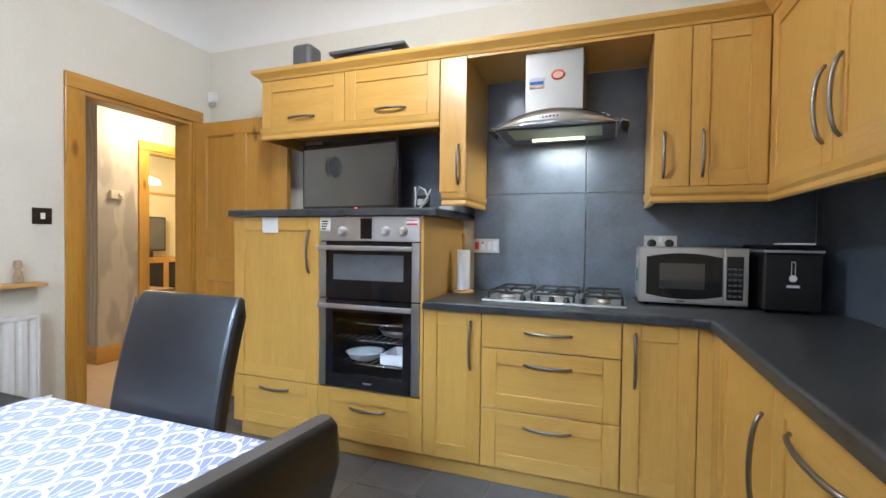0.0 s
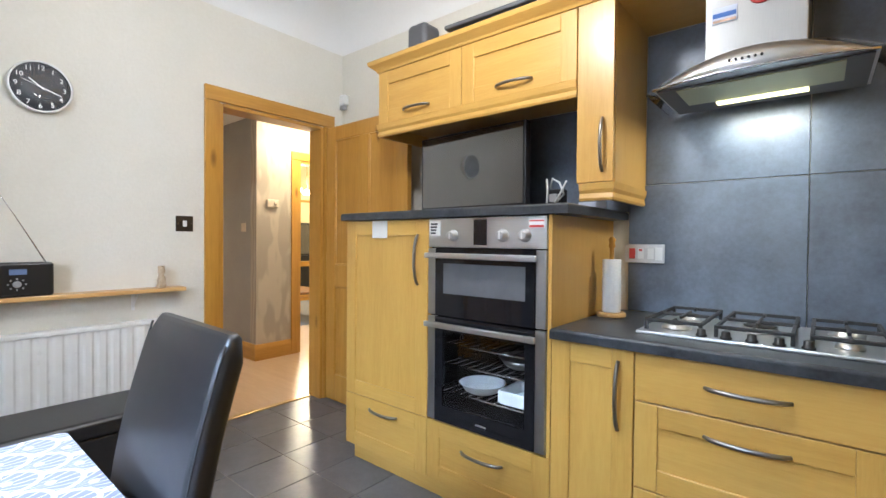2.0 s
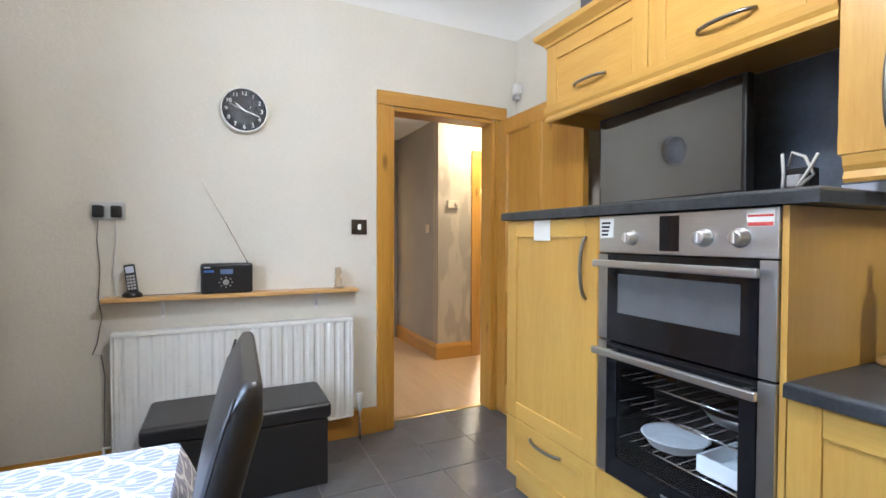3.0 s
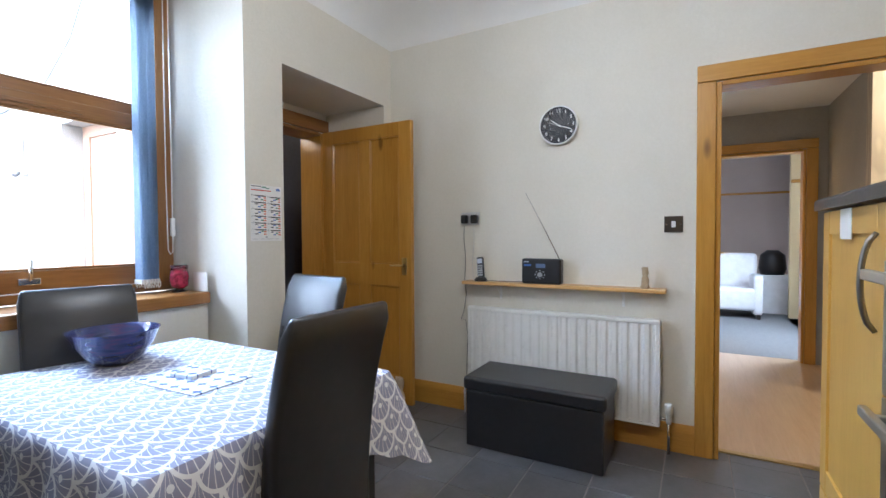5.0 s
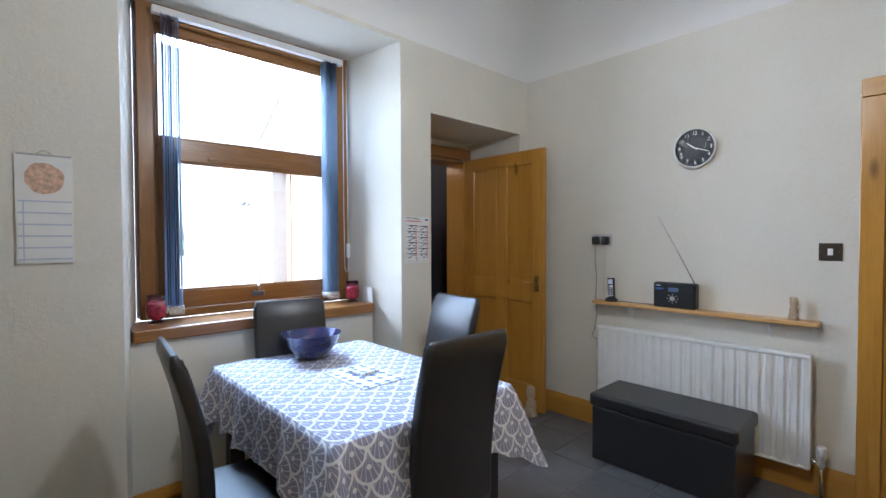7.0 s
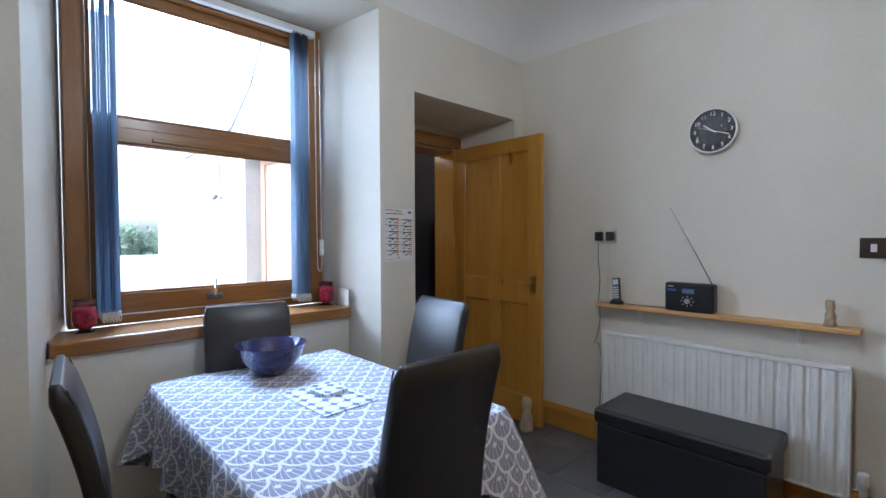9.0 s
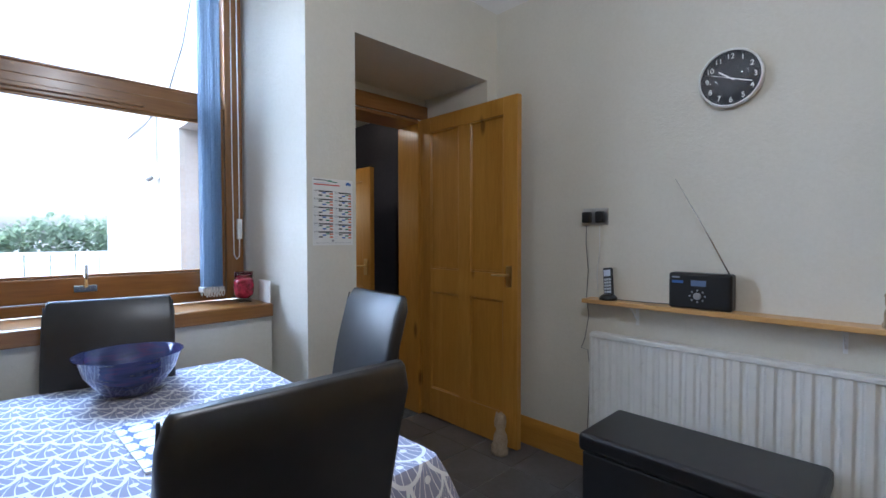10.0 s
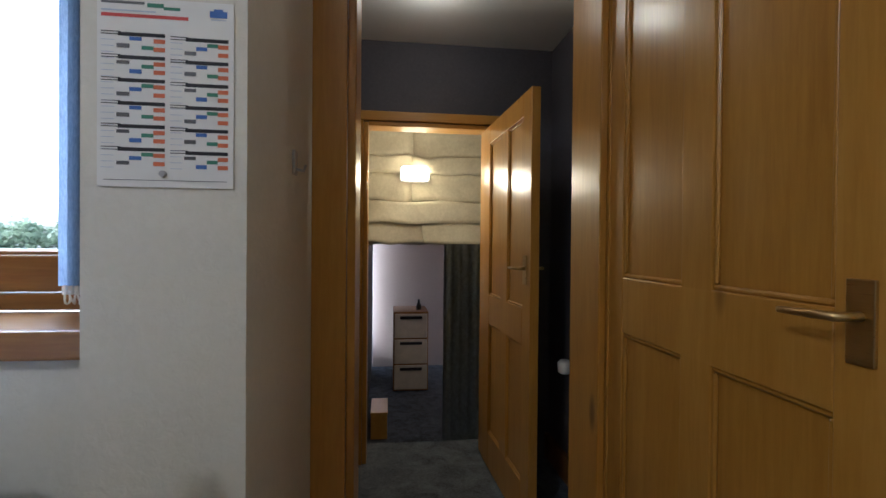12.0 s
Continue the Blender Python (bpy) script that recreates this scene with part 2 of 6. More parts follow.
def sweep(profile, path, bm=None):
    """A moulding: profile rows of (out, up), carried along path rows of (x, y, z, out_x, out_y)."""
    bm = bm or bmesh.new()
    rings = [[bm.verts.new((x + o * ox, y + o * oy, z + u)) for o, u in profile] for x, y, z, ox, oy in path]
    n = len(profile)
    for a, b in zip(rings, rings[1:]):
        for k in range(n):
            bm.faces.new((a[k], a[(k + 1) % n], b[(k + 1) % n], b[k]))
    bm.faces.new(rings[0][::-1]), bm.faces.new(rings[-1])
    return bm


def mesh_of(bm, name, material):
    bmesh.ops.recalc_face_normals(bm, faces=bm.faces[:])
    me = bpy.data.meshes.new(name)
    bm.to_mesh(me)
    bm.free()
    me.materials.append(material)
    return me


def root_of(ob):
    while ob.parent:
        ob = ob.parent
    return ob


def thing(name, at, label="", category="", group="", rz=0.0):
    ob = new(name)
    ob.empty_display_size = 0.1
    ob.matrix_basis = pose(*at, 0, 0, rz)
    return tagged(ob, label, category, group)


def part(name, bm, material, parent, label=""):
    me = mesh_of(bm, name, material)
    me.transform(root_of(parent).matrix_basis.inverted())
    ob = new(name, me)
    ob.parent = parent
    return tagged(ob, label) if label else ob


def single(name, bm, material, label="", category="", group="", kind=""):
    me = mesh_of(bm, name, material)
    c = sum((v.co for v in me.vertices), Vector()) / len(me.vertices)
    c.z = min(v.co.z for v in me.vertices)
    me.transform(Matrix.Translation(-c))
    ob = new(name, me)
    ob.location = c
    return tagged(ob, label, category, group, kind)


def setting(name, bm, material, label=""):
    me = mesh_of(bm, name, material)
    return tagged(new(name, me), label, "", "", "structure")


def wall_with_holes(name, axis, a, b, u0, u1, z0, z1, holes, material, label=""):
    """A wall between a and b on its axis, from u0 to u1 along it, with holes (u0, u1, z0, z1)."""
    us = sorted({u0, u1, *[h for q in holes for h in q[:2]]})
    zs = sorted({z0, z1, *[h for q in holes for h in q[2:]]})
    bm = bmesh.new()
    solid = {(i, j): not any(q[0] <= (us[i] + us[i + 1]) / 2 <= q[1] and q[2] <= (zs[j] + zs[j + 1]) / 2 <= q[3] for q in holes) for i in range(len(us) - 1) for j in range(len(zs) - 1)}
    verts = {}

    def v(side, i, j):
        k = (side, i, j)
        if k not in verts:
            w = a if side == 0 else b
            verts[k] = bm.verts.new((w, us[i], zs[j]) if axis == "x" else (us[i], w, zs[j]))
        return verts[k]

    for (i, j), full in solid.items():
        if not full:
            continue
        for s in (0, 1):
            bm.faces.new((v(s, i, j), v(s, i + 1, j), v(s, i + 1, j + 1), v(s, i, j + 1)))
        for di, dj, p, q in ((-1, 0, (i, j), (i, j + 1)), (1, 0, (i + 1, j), (i + 1, j + 1)), (0, -1, (i, j), (i + 1, j)), (0, 1, (i, j + 1), (i + 1, j + 1))):
            if not solid.get((i + di, j + dj), False):
                bm.faces.new((v(0, *p), v(0, *q), v(1, *q), v(1, *p)))
    return setting(name, bm, material, label)


# ---- the kitchen's shell ----
NORTH, EAST, SOUTH, CEILING = 4.06, 4.10, 0.875, 3.08
D0, D1, DTOP = 3.082, 3.870, 2.112

wall_west = wall_with_holes("wall_west", "x", -0.14, 0.0, -0.0 + 0.2, NORTH + 0.15, 0.0, CEILING + 0.2, [(D0, D1, 0.0, DTOP)], WALL, "cream textured wallpaper wall with a pine doorway")
wall_north = setting("wall_north", box(0.0, NORTH, 0, EAST + 0.15, NORTH + 0.15, CEILING + 0.2), WALL, "cream textured wallpaper wall behind the units")
wall_east = setting("wall_east", box(EAST, 0.2, 0, EAST + 0.15, NORTH, CEILING + 0.2), WALL, "cream textured wallpaper wall")


def south_wall():
    """Thick old wall with two splayed recesses: one for the window, one for the back door."""
    bm = bmesh.new()
    back = 0.20
    top = CEILING + 0.2

    def prism(pts, z0, z1):
        lo, hi = [bm.verts.new((x, y, z0)) for x, y in pts], [bm.verts.new((x, y, z1)) for x, y in pts]
        n = len(pts)
        bm.faces.new(lo[::-1]), bm.faces.new(hi)
        for k in range(n):
            bm.faces.new((lo[k], lo[(k + 1) % n], hi[(k + 1) % n], hi[k]))

    prism([(0.0, SOUTH), (0.0, back), (0.10, back), (0.095, SOUTH)], 0, 2.275)
    prism([(1.085, SOUTH), (1.075, back), (1.44, back), (1.345, SOUTH)], 0, 2.275)
    prism([(0.0, SOUTH), (0.0, back), (1.44, back), (1.345, SOUTH)], 2.275, 2.69)
    prism([(2.85, SOUTH), (2.70, back), (EAST, back), (EAST, SOUTH)], 0, 2.69)
    prism([(0.0, SOUTH), (0.0, back), (EAST, back), (EAST, SOUTH)], 2.69, top)
    bmesh.ops.remove_doubles(bm, verts=bm.verts[:], dist=0.0005)
    return setting("wall_south", bm, WALL, "thick cream wall with deep window and door recesses")


south_wall()
setting("wall_under_window", box(1.40, 0.20, 0, 2.80, 0.62, 0.905), WALL, "cream wall panel below the window sill")


def ceiling():
    """Flat ceiling with a quarter-round cove at the walls."""
    bm = bmesh.new()
    x0, x1, y0, y1, r, steps = 0.0, EAST, SOUTH, NORTH, 0.36, 12
    rings = []
    for k in range(steps + 1):
        a = math.pi / 2 * k / steps
        i, z = r * (1 - math.cos(a)), CEILING - r + r * math.sin(a)
        rings.append([bm.verts.new(p) for p in ((x0 + i, y0 + i, z), (x1 - i, y0 + i, z), (x1 - i, y1 - i, z), (x0 + i, y1 - i, z))])
    for a, b in zip(rings, rings[1:]):
        for k in range(4):
            bm.faces.new((a[k], a[(k + 1) % 4], b[(k + 1) % 4], b[k])).smooth = True
    bm.faces.new(rings[-1])
    o = 0.05
    rim = [[bm.verts.new((x, y, z)) for x, y in ((x0 - o, y0 - o), (x1 + o, y0 - o), (x1 + o, y1 + o), (x0 - o, y1 + o))] for z in (CEILING - r - 0.02, CEILING + 0.2)]
    for k in range(4):
        bm.faces.new((rim[0][k], rim[0][(k + 1) % 4], rim[1][(k + 1) % 4], rim[1][k]))
    bm.faces.new(rim[1])
    return setting("ceiling", bm, CEIL, "white painted ceiling with a coved edge")


ceiling()
floor = setting("floor", boxes((0.0, 0.20, -0.15, EAST, NORTH, -0.004), (-0.14, D0, -0.15, 0.0, D1, -0.004)), GROUT, "dark grey floor tiles with pale grout")


def skirting(name, x0, y0, x1, y1, ox, oy, mat, h=0.165):
    prof = [(0.0, 0.0), (0.020, 0.0), (0.020, h * 0.72), (0.017, h * 0.80), (0.010, h * 0.93), (0.006, h), (0.0, h)]
    return setting(name, sweep(prof, [(x0, y0, 0, ox, oy), (x1, y1, 0, ox, oy)]), mat, "varnished pine skirting board")


skirting("baseboard_west", 0.0, SOUTH, 0.0, D0 - 0.095, 1, 0, PINE_Y)
skirting("baseboard_south", 2.85, SOUTH, 3.46, SOUTH, 0, 1, PINE_X)
skirting("baseboard_window", 1.40, 0.62, 2.80, 0.62, 0, 1, PINE_X)
skirting("baseboard_pier", 1.345, SOUTH, 1.085, SOUTH, 0, 1, PINE_X)


def architrave(name, axis, at, out, u0, u1, top, w, z0=0.0, lining=0.14, label="varnished pine door surround"):
    """Door surround on the wall face: two legs, a head, and the lining through the wall."""
    d = thing(name, (at, (u0 + u1) / 2, z0) if axis == "x" else ((u0 + u1) / 2, at, z0), label)
    tagged(d, kind="structure")

    def b(u_a, u_b, za, zb, d0, d1, bevel=0.004):
        lo, hi = at + out * d0, at + out * d1
        return box(lo, u_a, za, hi, u_b, zb, bevel=bevel) if axis == "x" else box(u_a, lo, za, u_b, hi, zb, bevel=bevel)

    level = PINE_Y if axis == "x" else PINE_X
    part("upright", b(u0 - w, u0 - 0.004, z0, top + 0.004, 0.001, 0.022), PINE, d)
    part("upright", b(u1 + 0.004, u1 + w, z0, top + 0.004, 0.001, 0.022), PINE, d)
    part("head", b(u0 - w, u1 + w, top + 0.006, top + w, 0.001, 0.024), level, d)
    part("lining", b(u0 - 0.003, u0 + 0.022, z0, top, -lining, 0.010), PINE, d)
    part("lining", b(u1 - 0.022, u1 + 0.003, z0, top, -lining, 0.010), PINE, d)
    part("lining", b(u0 + 0.023, u1 - 0.023, top - 0.022, top + 0.003, -lining, 0.010), level, d)
    return d


architrave("door_1_surround", "x", 0.0, 1, D0, D1, DTOP, 0.098)


def panel_door(name, hinge, width, height, rz, handle_side, label, z0=0.01, lever=True, group=""):
    """Four-panel door: stiles, rails and sunk panels. Local x runs from the hinge, faces at y -0.02 and 0.02."""
    d = thing(name, (*hinge, z0), label, "door", group, rz)
    tagged(d, kind="structure")
    m = d.matrix_basis.copy()

    def put(n, bm, mat, parent=d, lb=""):
        bmesh.ops.transform(bm, matrix=m, verts=bm.verts)
        return part(n, bm, mat, parent, lb)

    s, mid = 0.105, width / 2
    lock = height * 0.42
    put("stile", box(0, -0.02, 0, s, 0.02, height, bevel=0.003), PINE)
    put("stile", box(width - s, -0.02, 0, width, 0.02, height, bevel=0.003), PINE)
    put("muntin", box(mid - s / 2, -0.0195, 0.2, mid + s / 2, 0.0195, height - 0.105, bevel=0.003), PINE)
    put("rail", box(s, -0.0197, 0, width - s, 0.0197, 0.20, bevel=0.003), PINE)
    put("rail", box(s, -0.0197, lock, width - s, 0.0197, lock + 0.165, bevel=0.003), PINE)
    put("rail", box(s, -0.0197, height - 0.105, width - s, 0.0197, height, bevel=0.003), PINE)
    for xa, xb in ((s, mid - s / 2), (mid + s / 2, width - s)):
        for za, zb in ((0.20, lock), (lock + 0.165, height - 0.105)):
            bm = box(xa - 0.004, -0.007, za - 0.004, xb + 0.004, 0.007, zb + 0.004)
            for sg in (-1, 1):
                for q in ((xa, za, xb, za + 0.012), (xa, zb - 0.012, xb, zb), (xa, za + 0.012, xa + 0.012, zb - 0.012), (xb - 0.012, za + 0.012, xb, zb - 0.012)):
                    bm_box(bm, q[0], sg * 0.006, q[1], q[2], sg * 0.016, q[3], bevel=0.004, seg=1)
            put("panel", bm, PINE)
    if lever:
        hx, hz = width - 0.06, 1.055 - z0 - 0.01
        for sg in (-1, 1):
            plate = put("handle_plate", box(hx - 0.022, sg * 0.020, hz - 0.062, hx + 0.022, sg * 0.026, hz + 0.065, bevel=0.002), BRASS, d, "worn brass handle plate")
            put("lever", tube([(hx, sg * 0.024, hz + 0.01), (hx, sg * 0.062, hz + 0.01), (hx - 0.02, sg * 0.068, hz + 0.01), (hx - 0.098, sg * 0.066, hz + 0.008)], [0.0085, 0.0075, 0.007, 0.0055]), BRASS, plate)
    return d


panel_door("door_1", (0.035, 3.905), 0.885, 2.09, -1.0, 1, "open varnished pine four-panel door against the wall", lever=False)
panel_door("door_2", (0.128, 0.29), 0.865, 2.112, 89.6, 1, "open varnished pine four-panel door with brass lever handle")

# ---- kitchen units ----
BASE_Y, BASE_X, WALL_Y, WALL_X = 3.372, 3.512, 3.605, 3.755


def front(parent, n, axis, face, u0, u1, z0, z1, shaker=True, handle=None, level=False):
    """A drawer or door front. axis y: it faces -y at y=face, u is x; axis x: it faces -x at x=face, u is y."""
    g = 0.0015
    a, b, c, d = u0 + g, u1 - g, z0 + g, z1 - g
    lo, hi = min(a, b), max(a, b)

    def q(ua, ub, za, zb, d0, d1, bevel=0.0025):
        return (box(ua, face + d0, za, ub, face + d1, zb, bevel=bevel) if axis == "y" else box(face + d0, ua, za, face + d1, ub, zb, bevel=bevel))

    grain = (BEECH_X if axis == "y" else BEECH_Y) if level else BEECH
    if shaker:
        f = 0.075
        p = part(n, q(lo + f - 0.003, hi - f + 0.003, c + f - 0.003, d - f + 0.003, 0.008, 0.017, 0), grain, parent)
        for ua, ub in ((lo, lo + f), (hi - f, hi)):
            part("stile", q(ua, ub, c, d, 0.0, 0.02), BEECH, p)
        for za, zb in ((c, c + f), (d - f, d)):
            part("rail", q(lo + f + 0.0005, hi - f - 0.0005, za, zb, 0.0003, 0.0203), BEECH_X if axis == "y" else BEECH_Y, p)
    else:
        p = part(n, q(lo, hi, c, d, 0.0, 0.02), grain, parent)
    if handle:
        hu, hz, length, way = handle
        pts, rad = [], []
        for k in range(13):
            t = k / 12 * 2 - 1
            o, along = -0.004 - 0.030 * (1 - t * t) ** 0.6, t * length / 2
            u, z = (hu, hz + along) if way == "v" else (hu + along, hz)
            pts.append((u, face + o, z) if axis == "y" else (face + o, u, z))
            rad.append(0.0075 if abs(t) < 0.95 else 0.006)
        part("handle", tube(pts, rad, 8), PEWTER, p, "bowed pewter handle")
    return p


def carcass(parent, x0, y0, z0, x1, y1, z1, mat=None):
    return part("carcass", box(x0, y0, z0, x1, y1, z1), mat or BEECH, parent)


def unit(name, x, y, label, group="fitted kitchen units"):
    return thing(name, (x, y, 0), label, "cabinet", group)


Z0, ZT, TALL = 0.097, 0.862, 1.345
F = BASE_Y
BACK = NORTH - 0.01

u = unit("fridge_cabinet", 1.24, 3.7, "tall beech cabinet with a bowed handle beside the oven")
carcass(u, 0.932, F + 0.021, Z0, 1.543, BACK, TALL)
front(u, "door", "y", F, 0.932, 1.543, 0.385, TALL - 0.004, True, (1.482, 1.145, 0.245, "v"))
front(u, "drawer_front", "y", F, 0.932, 1.543, Z0, 0.383, True, (1.240, 0.330, 0.21, "h"), True)
part("note", box(1.148, F - 0.0022, 1.250, 1.262, F - 0.0004, 1.341), PAPER, u, "small white paper note")

u = unit("oven_cabinet", 1.865, 3.7, "beech oven housing with a drawer below the oven")
part("side_panel", box(1.544, F + 0.002, Z0, 1.554, BACK, TALL), BEECH, u)
part("side_panel", box(2.172, F + 0.002, Z0, 2.188, BACK, TALL), BEECH, u)
part("carcass", box(1.555, F + 0.021, Z0, 2.171, BACK, 0.385), BEECH, u)
part("back_panel", box(1.555, BACK - 0.02, 0.39, 2.171, BACK, TALL), BEECH, u)
front(u, "drawer_front", "y", F, 1.545, 2.187, Z0, 0.386, True, (1.866, 0.285, 0.22, "h"), True)

u = unit("base_cabinet", 2.346, 3.7, "narrow beech base cupboard with a bowed handle")
carcass(u, 2.190, F + 0.021, Z0, 2.502, BACK, ZT)
front(u, "door", "y", F, 2.190, 2.502, Z0, ZT, True, (2.448, 0.695, 0.245, "v"))

u = unit("drawer_cabinet", 2.828, 3.7, "beech drawer unit with three bowed handles below the hob")
carcass(u, 2.503, F + 0.021, Z0, 3.152, BACK, ZT)
front(u, "drawer_front", "y", F, 2.503, 3.152, 0.692, ZT, False, (2.828, 0.780, 0.22, "h"), True)
front(u, "drawer_front", "y", F, 2.503, 3.152, 0.392, 0.690, True, (2.828, 0.625, 0.22, "h"), True)
front(u, "drawer_front", "y", F, 2.503, 3.152, Z0, 0.390, True, (2.828, 0.322, 0.22, "h"), True)

u = unit("base_cabinet", 3.3, 3.7, "beech base cupboard with a bowed handle near the corner")
carcass(u, 3.154, F + 0.021, Z0, 3.456, BACK, ZT)
front(u, "door", "y", F, 3.154, 3.456, Z0, ZT, True, (3.208, 0.695, 0.245, "v"))

u = unit("corner_cabinet", 3.78, 3.4, "beech corner cupboard with a bowed handle")
carcass(u, BASE_X + 0.021, 2.632, Z0, EAST - 0.01, BACK, ZT)
part("corner_post", box(3.458, F + 0.001, Z0, BASE_X + 0.020, F + 0.020, ZT), BEECH, u)
part("corner_post", box(BASE_X, 3.244, Z0, BASE_X + 0.020, F, ZT), BEECH, u)
front(u, "door", "x", BASE_X, 2.632, 3.242, Z0, ZT, True, (2.705, 0.585, 0.32, "v"))

u = unit("dishwasher_cabinet", 3.78, 2.32, "beech appliance door with a level bowed handle")
carcass(u, BASE_X + 0.021, 2.02, Z0, EAST - 0.01, 2.630, ZT)
front(u, "door", "x", BASE_X, 2.02, 2.630, Z0, ZT, True, (2.34, 0.765, 0.32, "h"))

plinth = single("plinth", boxes((0.95, F + 0.05, 0, BASE_X + 0.06, F + 0.068, Z0 - 0.002), (BASE_X + 0.05, 2.04, 0, BASE_X + 0.068, F + 0.049, Z0 - 0.002), (0.95, F + 0.069, 0, 0.968, NORTH - 0.02, Z0 - 0.002)), BEECH_X, "beech plinth boards below the base units", "plinth")


def worktop(name, outline, z0, z1, label):
    bm = bmesh.new()
    lo = [bm.verts.new((x, y, z0)) for x, y in outline]
    f = bm.faces.new(lo)
    r = bmesh.ops.extrude_face_region(bm, geom=[f])
    for v in r["geom"]:
        if isinstance(v, bmesh.types.BMVert):
            v.co.z = z1
    es = [e for e in bm.edges if abs(e.verts[0].co.z - e.verts[1].co.z) < 1e-6 and e.verts[0].co.z > z0 + 0.001]
    bmesh.ops.bevel(bm, geom=es, offset=0.012, segments=4, affect="EDGES", profile=0.5)
    return single(name, bm, WORKTOP, label, "worktop")


WT = 0.905
worktop("worktop", [(2.192, F - 0.022), (3.43, F - 0.022), (BASE_X - 0.024, F - 0.06), (BASE_X - 0.024, 2.01), (EAST - 0.002, 2.01), (EAST - 0.002, NORTH - 0.002), (2.192, NORTH - 0.002)], ZT + 0.002, WT, "dark slate-effect laminate worktop on the base units")
worktop("tall_worktop", [(0.905, F - 0.022), (2.262, F - 0.022), (2.262, NORTH - 0.012), (0.905, NORTH - 0.012)], TALL + 0.002, 1.387, "dark slate-effect laminate top above the oven")

# splashback panels
sp = thing("splashback", (3.2, NORTH, WT), "dark slate splashback panels behind the hob", "splashback")
for q in ((2.264, NORTH - 0.011, WT + 0.001, 2.953, NORTH - 0.001, 1.511), (2.956, NORTH - 0.011, WT + 0.001, EAST - 0.012, NORTH - 0.001, 1.511), (2.34, NORTH - 0.011, 1.514, 2.953, NORTH - 0.001, 2.221), (2.956, NORTH - 0.011, 1.514, 3.274, NORTH - 0.001, 2.221), (1.09, NORTH - 0.011, 1.389, 2.262, NORTH - 0.001, 1.93), (EAST - 0.011, 2.01, WT + 0.001, EAST - 0.001, 3.3, 1.50), (EAST - 0.011, 3.303, WT + 0.001, EAST - 0.001, NORTH - 0.012, 1.50)):
    part("panel", box(*q, bevel=0.0015, seg=1), SLATE, sp)

# wall units
W, WB, WTOP = WALL_Y, 1.487, 2.238
u = unit("wall_cabinet", 1.24, 3.8, "beech lift-up wall cabinet above the television")
u.location.z = 1.93
carcass(u, 0.932, W + 0.021, 1.933, 1.555, BACK, WTOP)
front(u, "door", "y", W, 0.932, 1.555, 1.933, WTOP, True, (1.244, 1.985, 0.20, "h"), True)
u = unit("wall_cabinet", 1.87, 3.8, "beech lift-up wall cabinet above the television")
u.location.z = 1.93
carcass(u, 1.557, W + 0.021, 1.933, 2.178, BACK, WTOP)
front(u, "door", "y", W, 1.557, 2.178, 1.933, WTOP, True, (1.868, 1.985, 0.20, "h"), True)
u = unit("wall_cabinet", 2.26, 3.8, "narrow beech wall cabinet beside the hood")
u.location.z = 1.48
carcass(u, 2.180, W + 0.021, WB, 2.338, BACK, WTOP)
front(u, "door", "y", W, 2.180, 2.338, WB, WTOP, False, (2.294, 1.64, 0.22, "v"))
u = unit("wall_cabinet", 3.54, 3.8, "beech wall cabinet with two doors above the microwave")
u.location.z = 1.48
carcass(u, 3.276, W + 0.021, WB, WALL_X + 0.02, BACK, WTOP)
front(u, "door", "y", W, 3.276, 3.440, WB, WTOP, False, (3.326, 1.64, 0.22, "v"))
front(u, "door", "y", W, 3.441, 3.753, WB, WTOP, True, (3.491, 1.64, 0.22, "v"))
u = unit("wall_cabinet", 3.93, 3.1, "beech wall cabinet with two doors on the side wall")
u.location.z = 1.48
carcass(u, WALL_X + 0.021, 2.44, WB, EAST - 0.01, W + 0.02, WTOP)
front(u, "door", "x", WALL_X, 2.990, W - 0.002, WB, WTOP, True, (3.048, 1.685, 0.26, "v"))
front(u, "door", "x", WALL_X, 2.44, 2.988, WB, WTOP, True, (2.928, 1.685, 0.26, "v"))

CROWN = [(-0.02, 0.0), (0.006, 0.0), (0.012, 0.012), (0.026, 0.024), (0.046, 0.040), (0.050, 0.052), (0.050, 0.062), (-0.02, 0.062)]
crown = sweep(CROWN, [(0.932, NORTH - 0.002, WTOP, -1, 0), (0.932, W, WTOP, -1, -1), (WALL_X, W, WTOP, -1, -1), (WALL_X, 2.44, WTOP, -1, -1), (EAST - 0.002, 2.44, WTOP, 0, -1)])
single("cornice", crown, BEECH_X, "beech cornice moulding along the wall units", "cornice")
PELM = [(-0.018, 0.0), (0.000, 0.0), (0.004, 0.010), (-0.002, 0.030), (0.006, 0.045), (0.010, 0.073), (-0.018, 0.073)]
for path, lb in (([(0.932, NORTH - 0.02, 1.858, -1, 0), (0.932, W, 1.858, -1, -1), (2.178, W, 1.858, 0, -1)], "beech pelmet below the cabinets over the television"),
                 ([(2.197, W, 1.412, 0, -1), (2.338, W, 1.412, 1, -1), (2.338, NORTH - 0.02, 1.412, 1, 0)], "beech pelmet below the narrow wall cabinet"),
                 ([(3.276, NORTH - 0.02, 1.412, -1, 0), (3.276, W, 1.412, -1, -1), (WALL_X, W, 1.412, -1, -1), (WALL_X, 2.44, 1.412, -1, 0)], "beech pelmet below the corner wall cabinets")):
    single("pelmet", sweep(PELM, path), BEECH_X, lb, "pelmet")
single("bridging_panel", box(2.340, W + 0.002, 2.222, 3.274, NORTH - 0.012, WTOP), BEECH_X, "beech bridging panel above the cooker hood", "panel")

# ---- the dining table's outline ----
TX0, TX1, TY0, TY1 = 1.60, 2.473, 0.775, 2.0

# ---- more materials ----


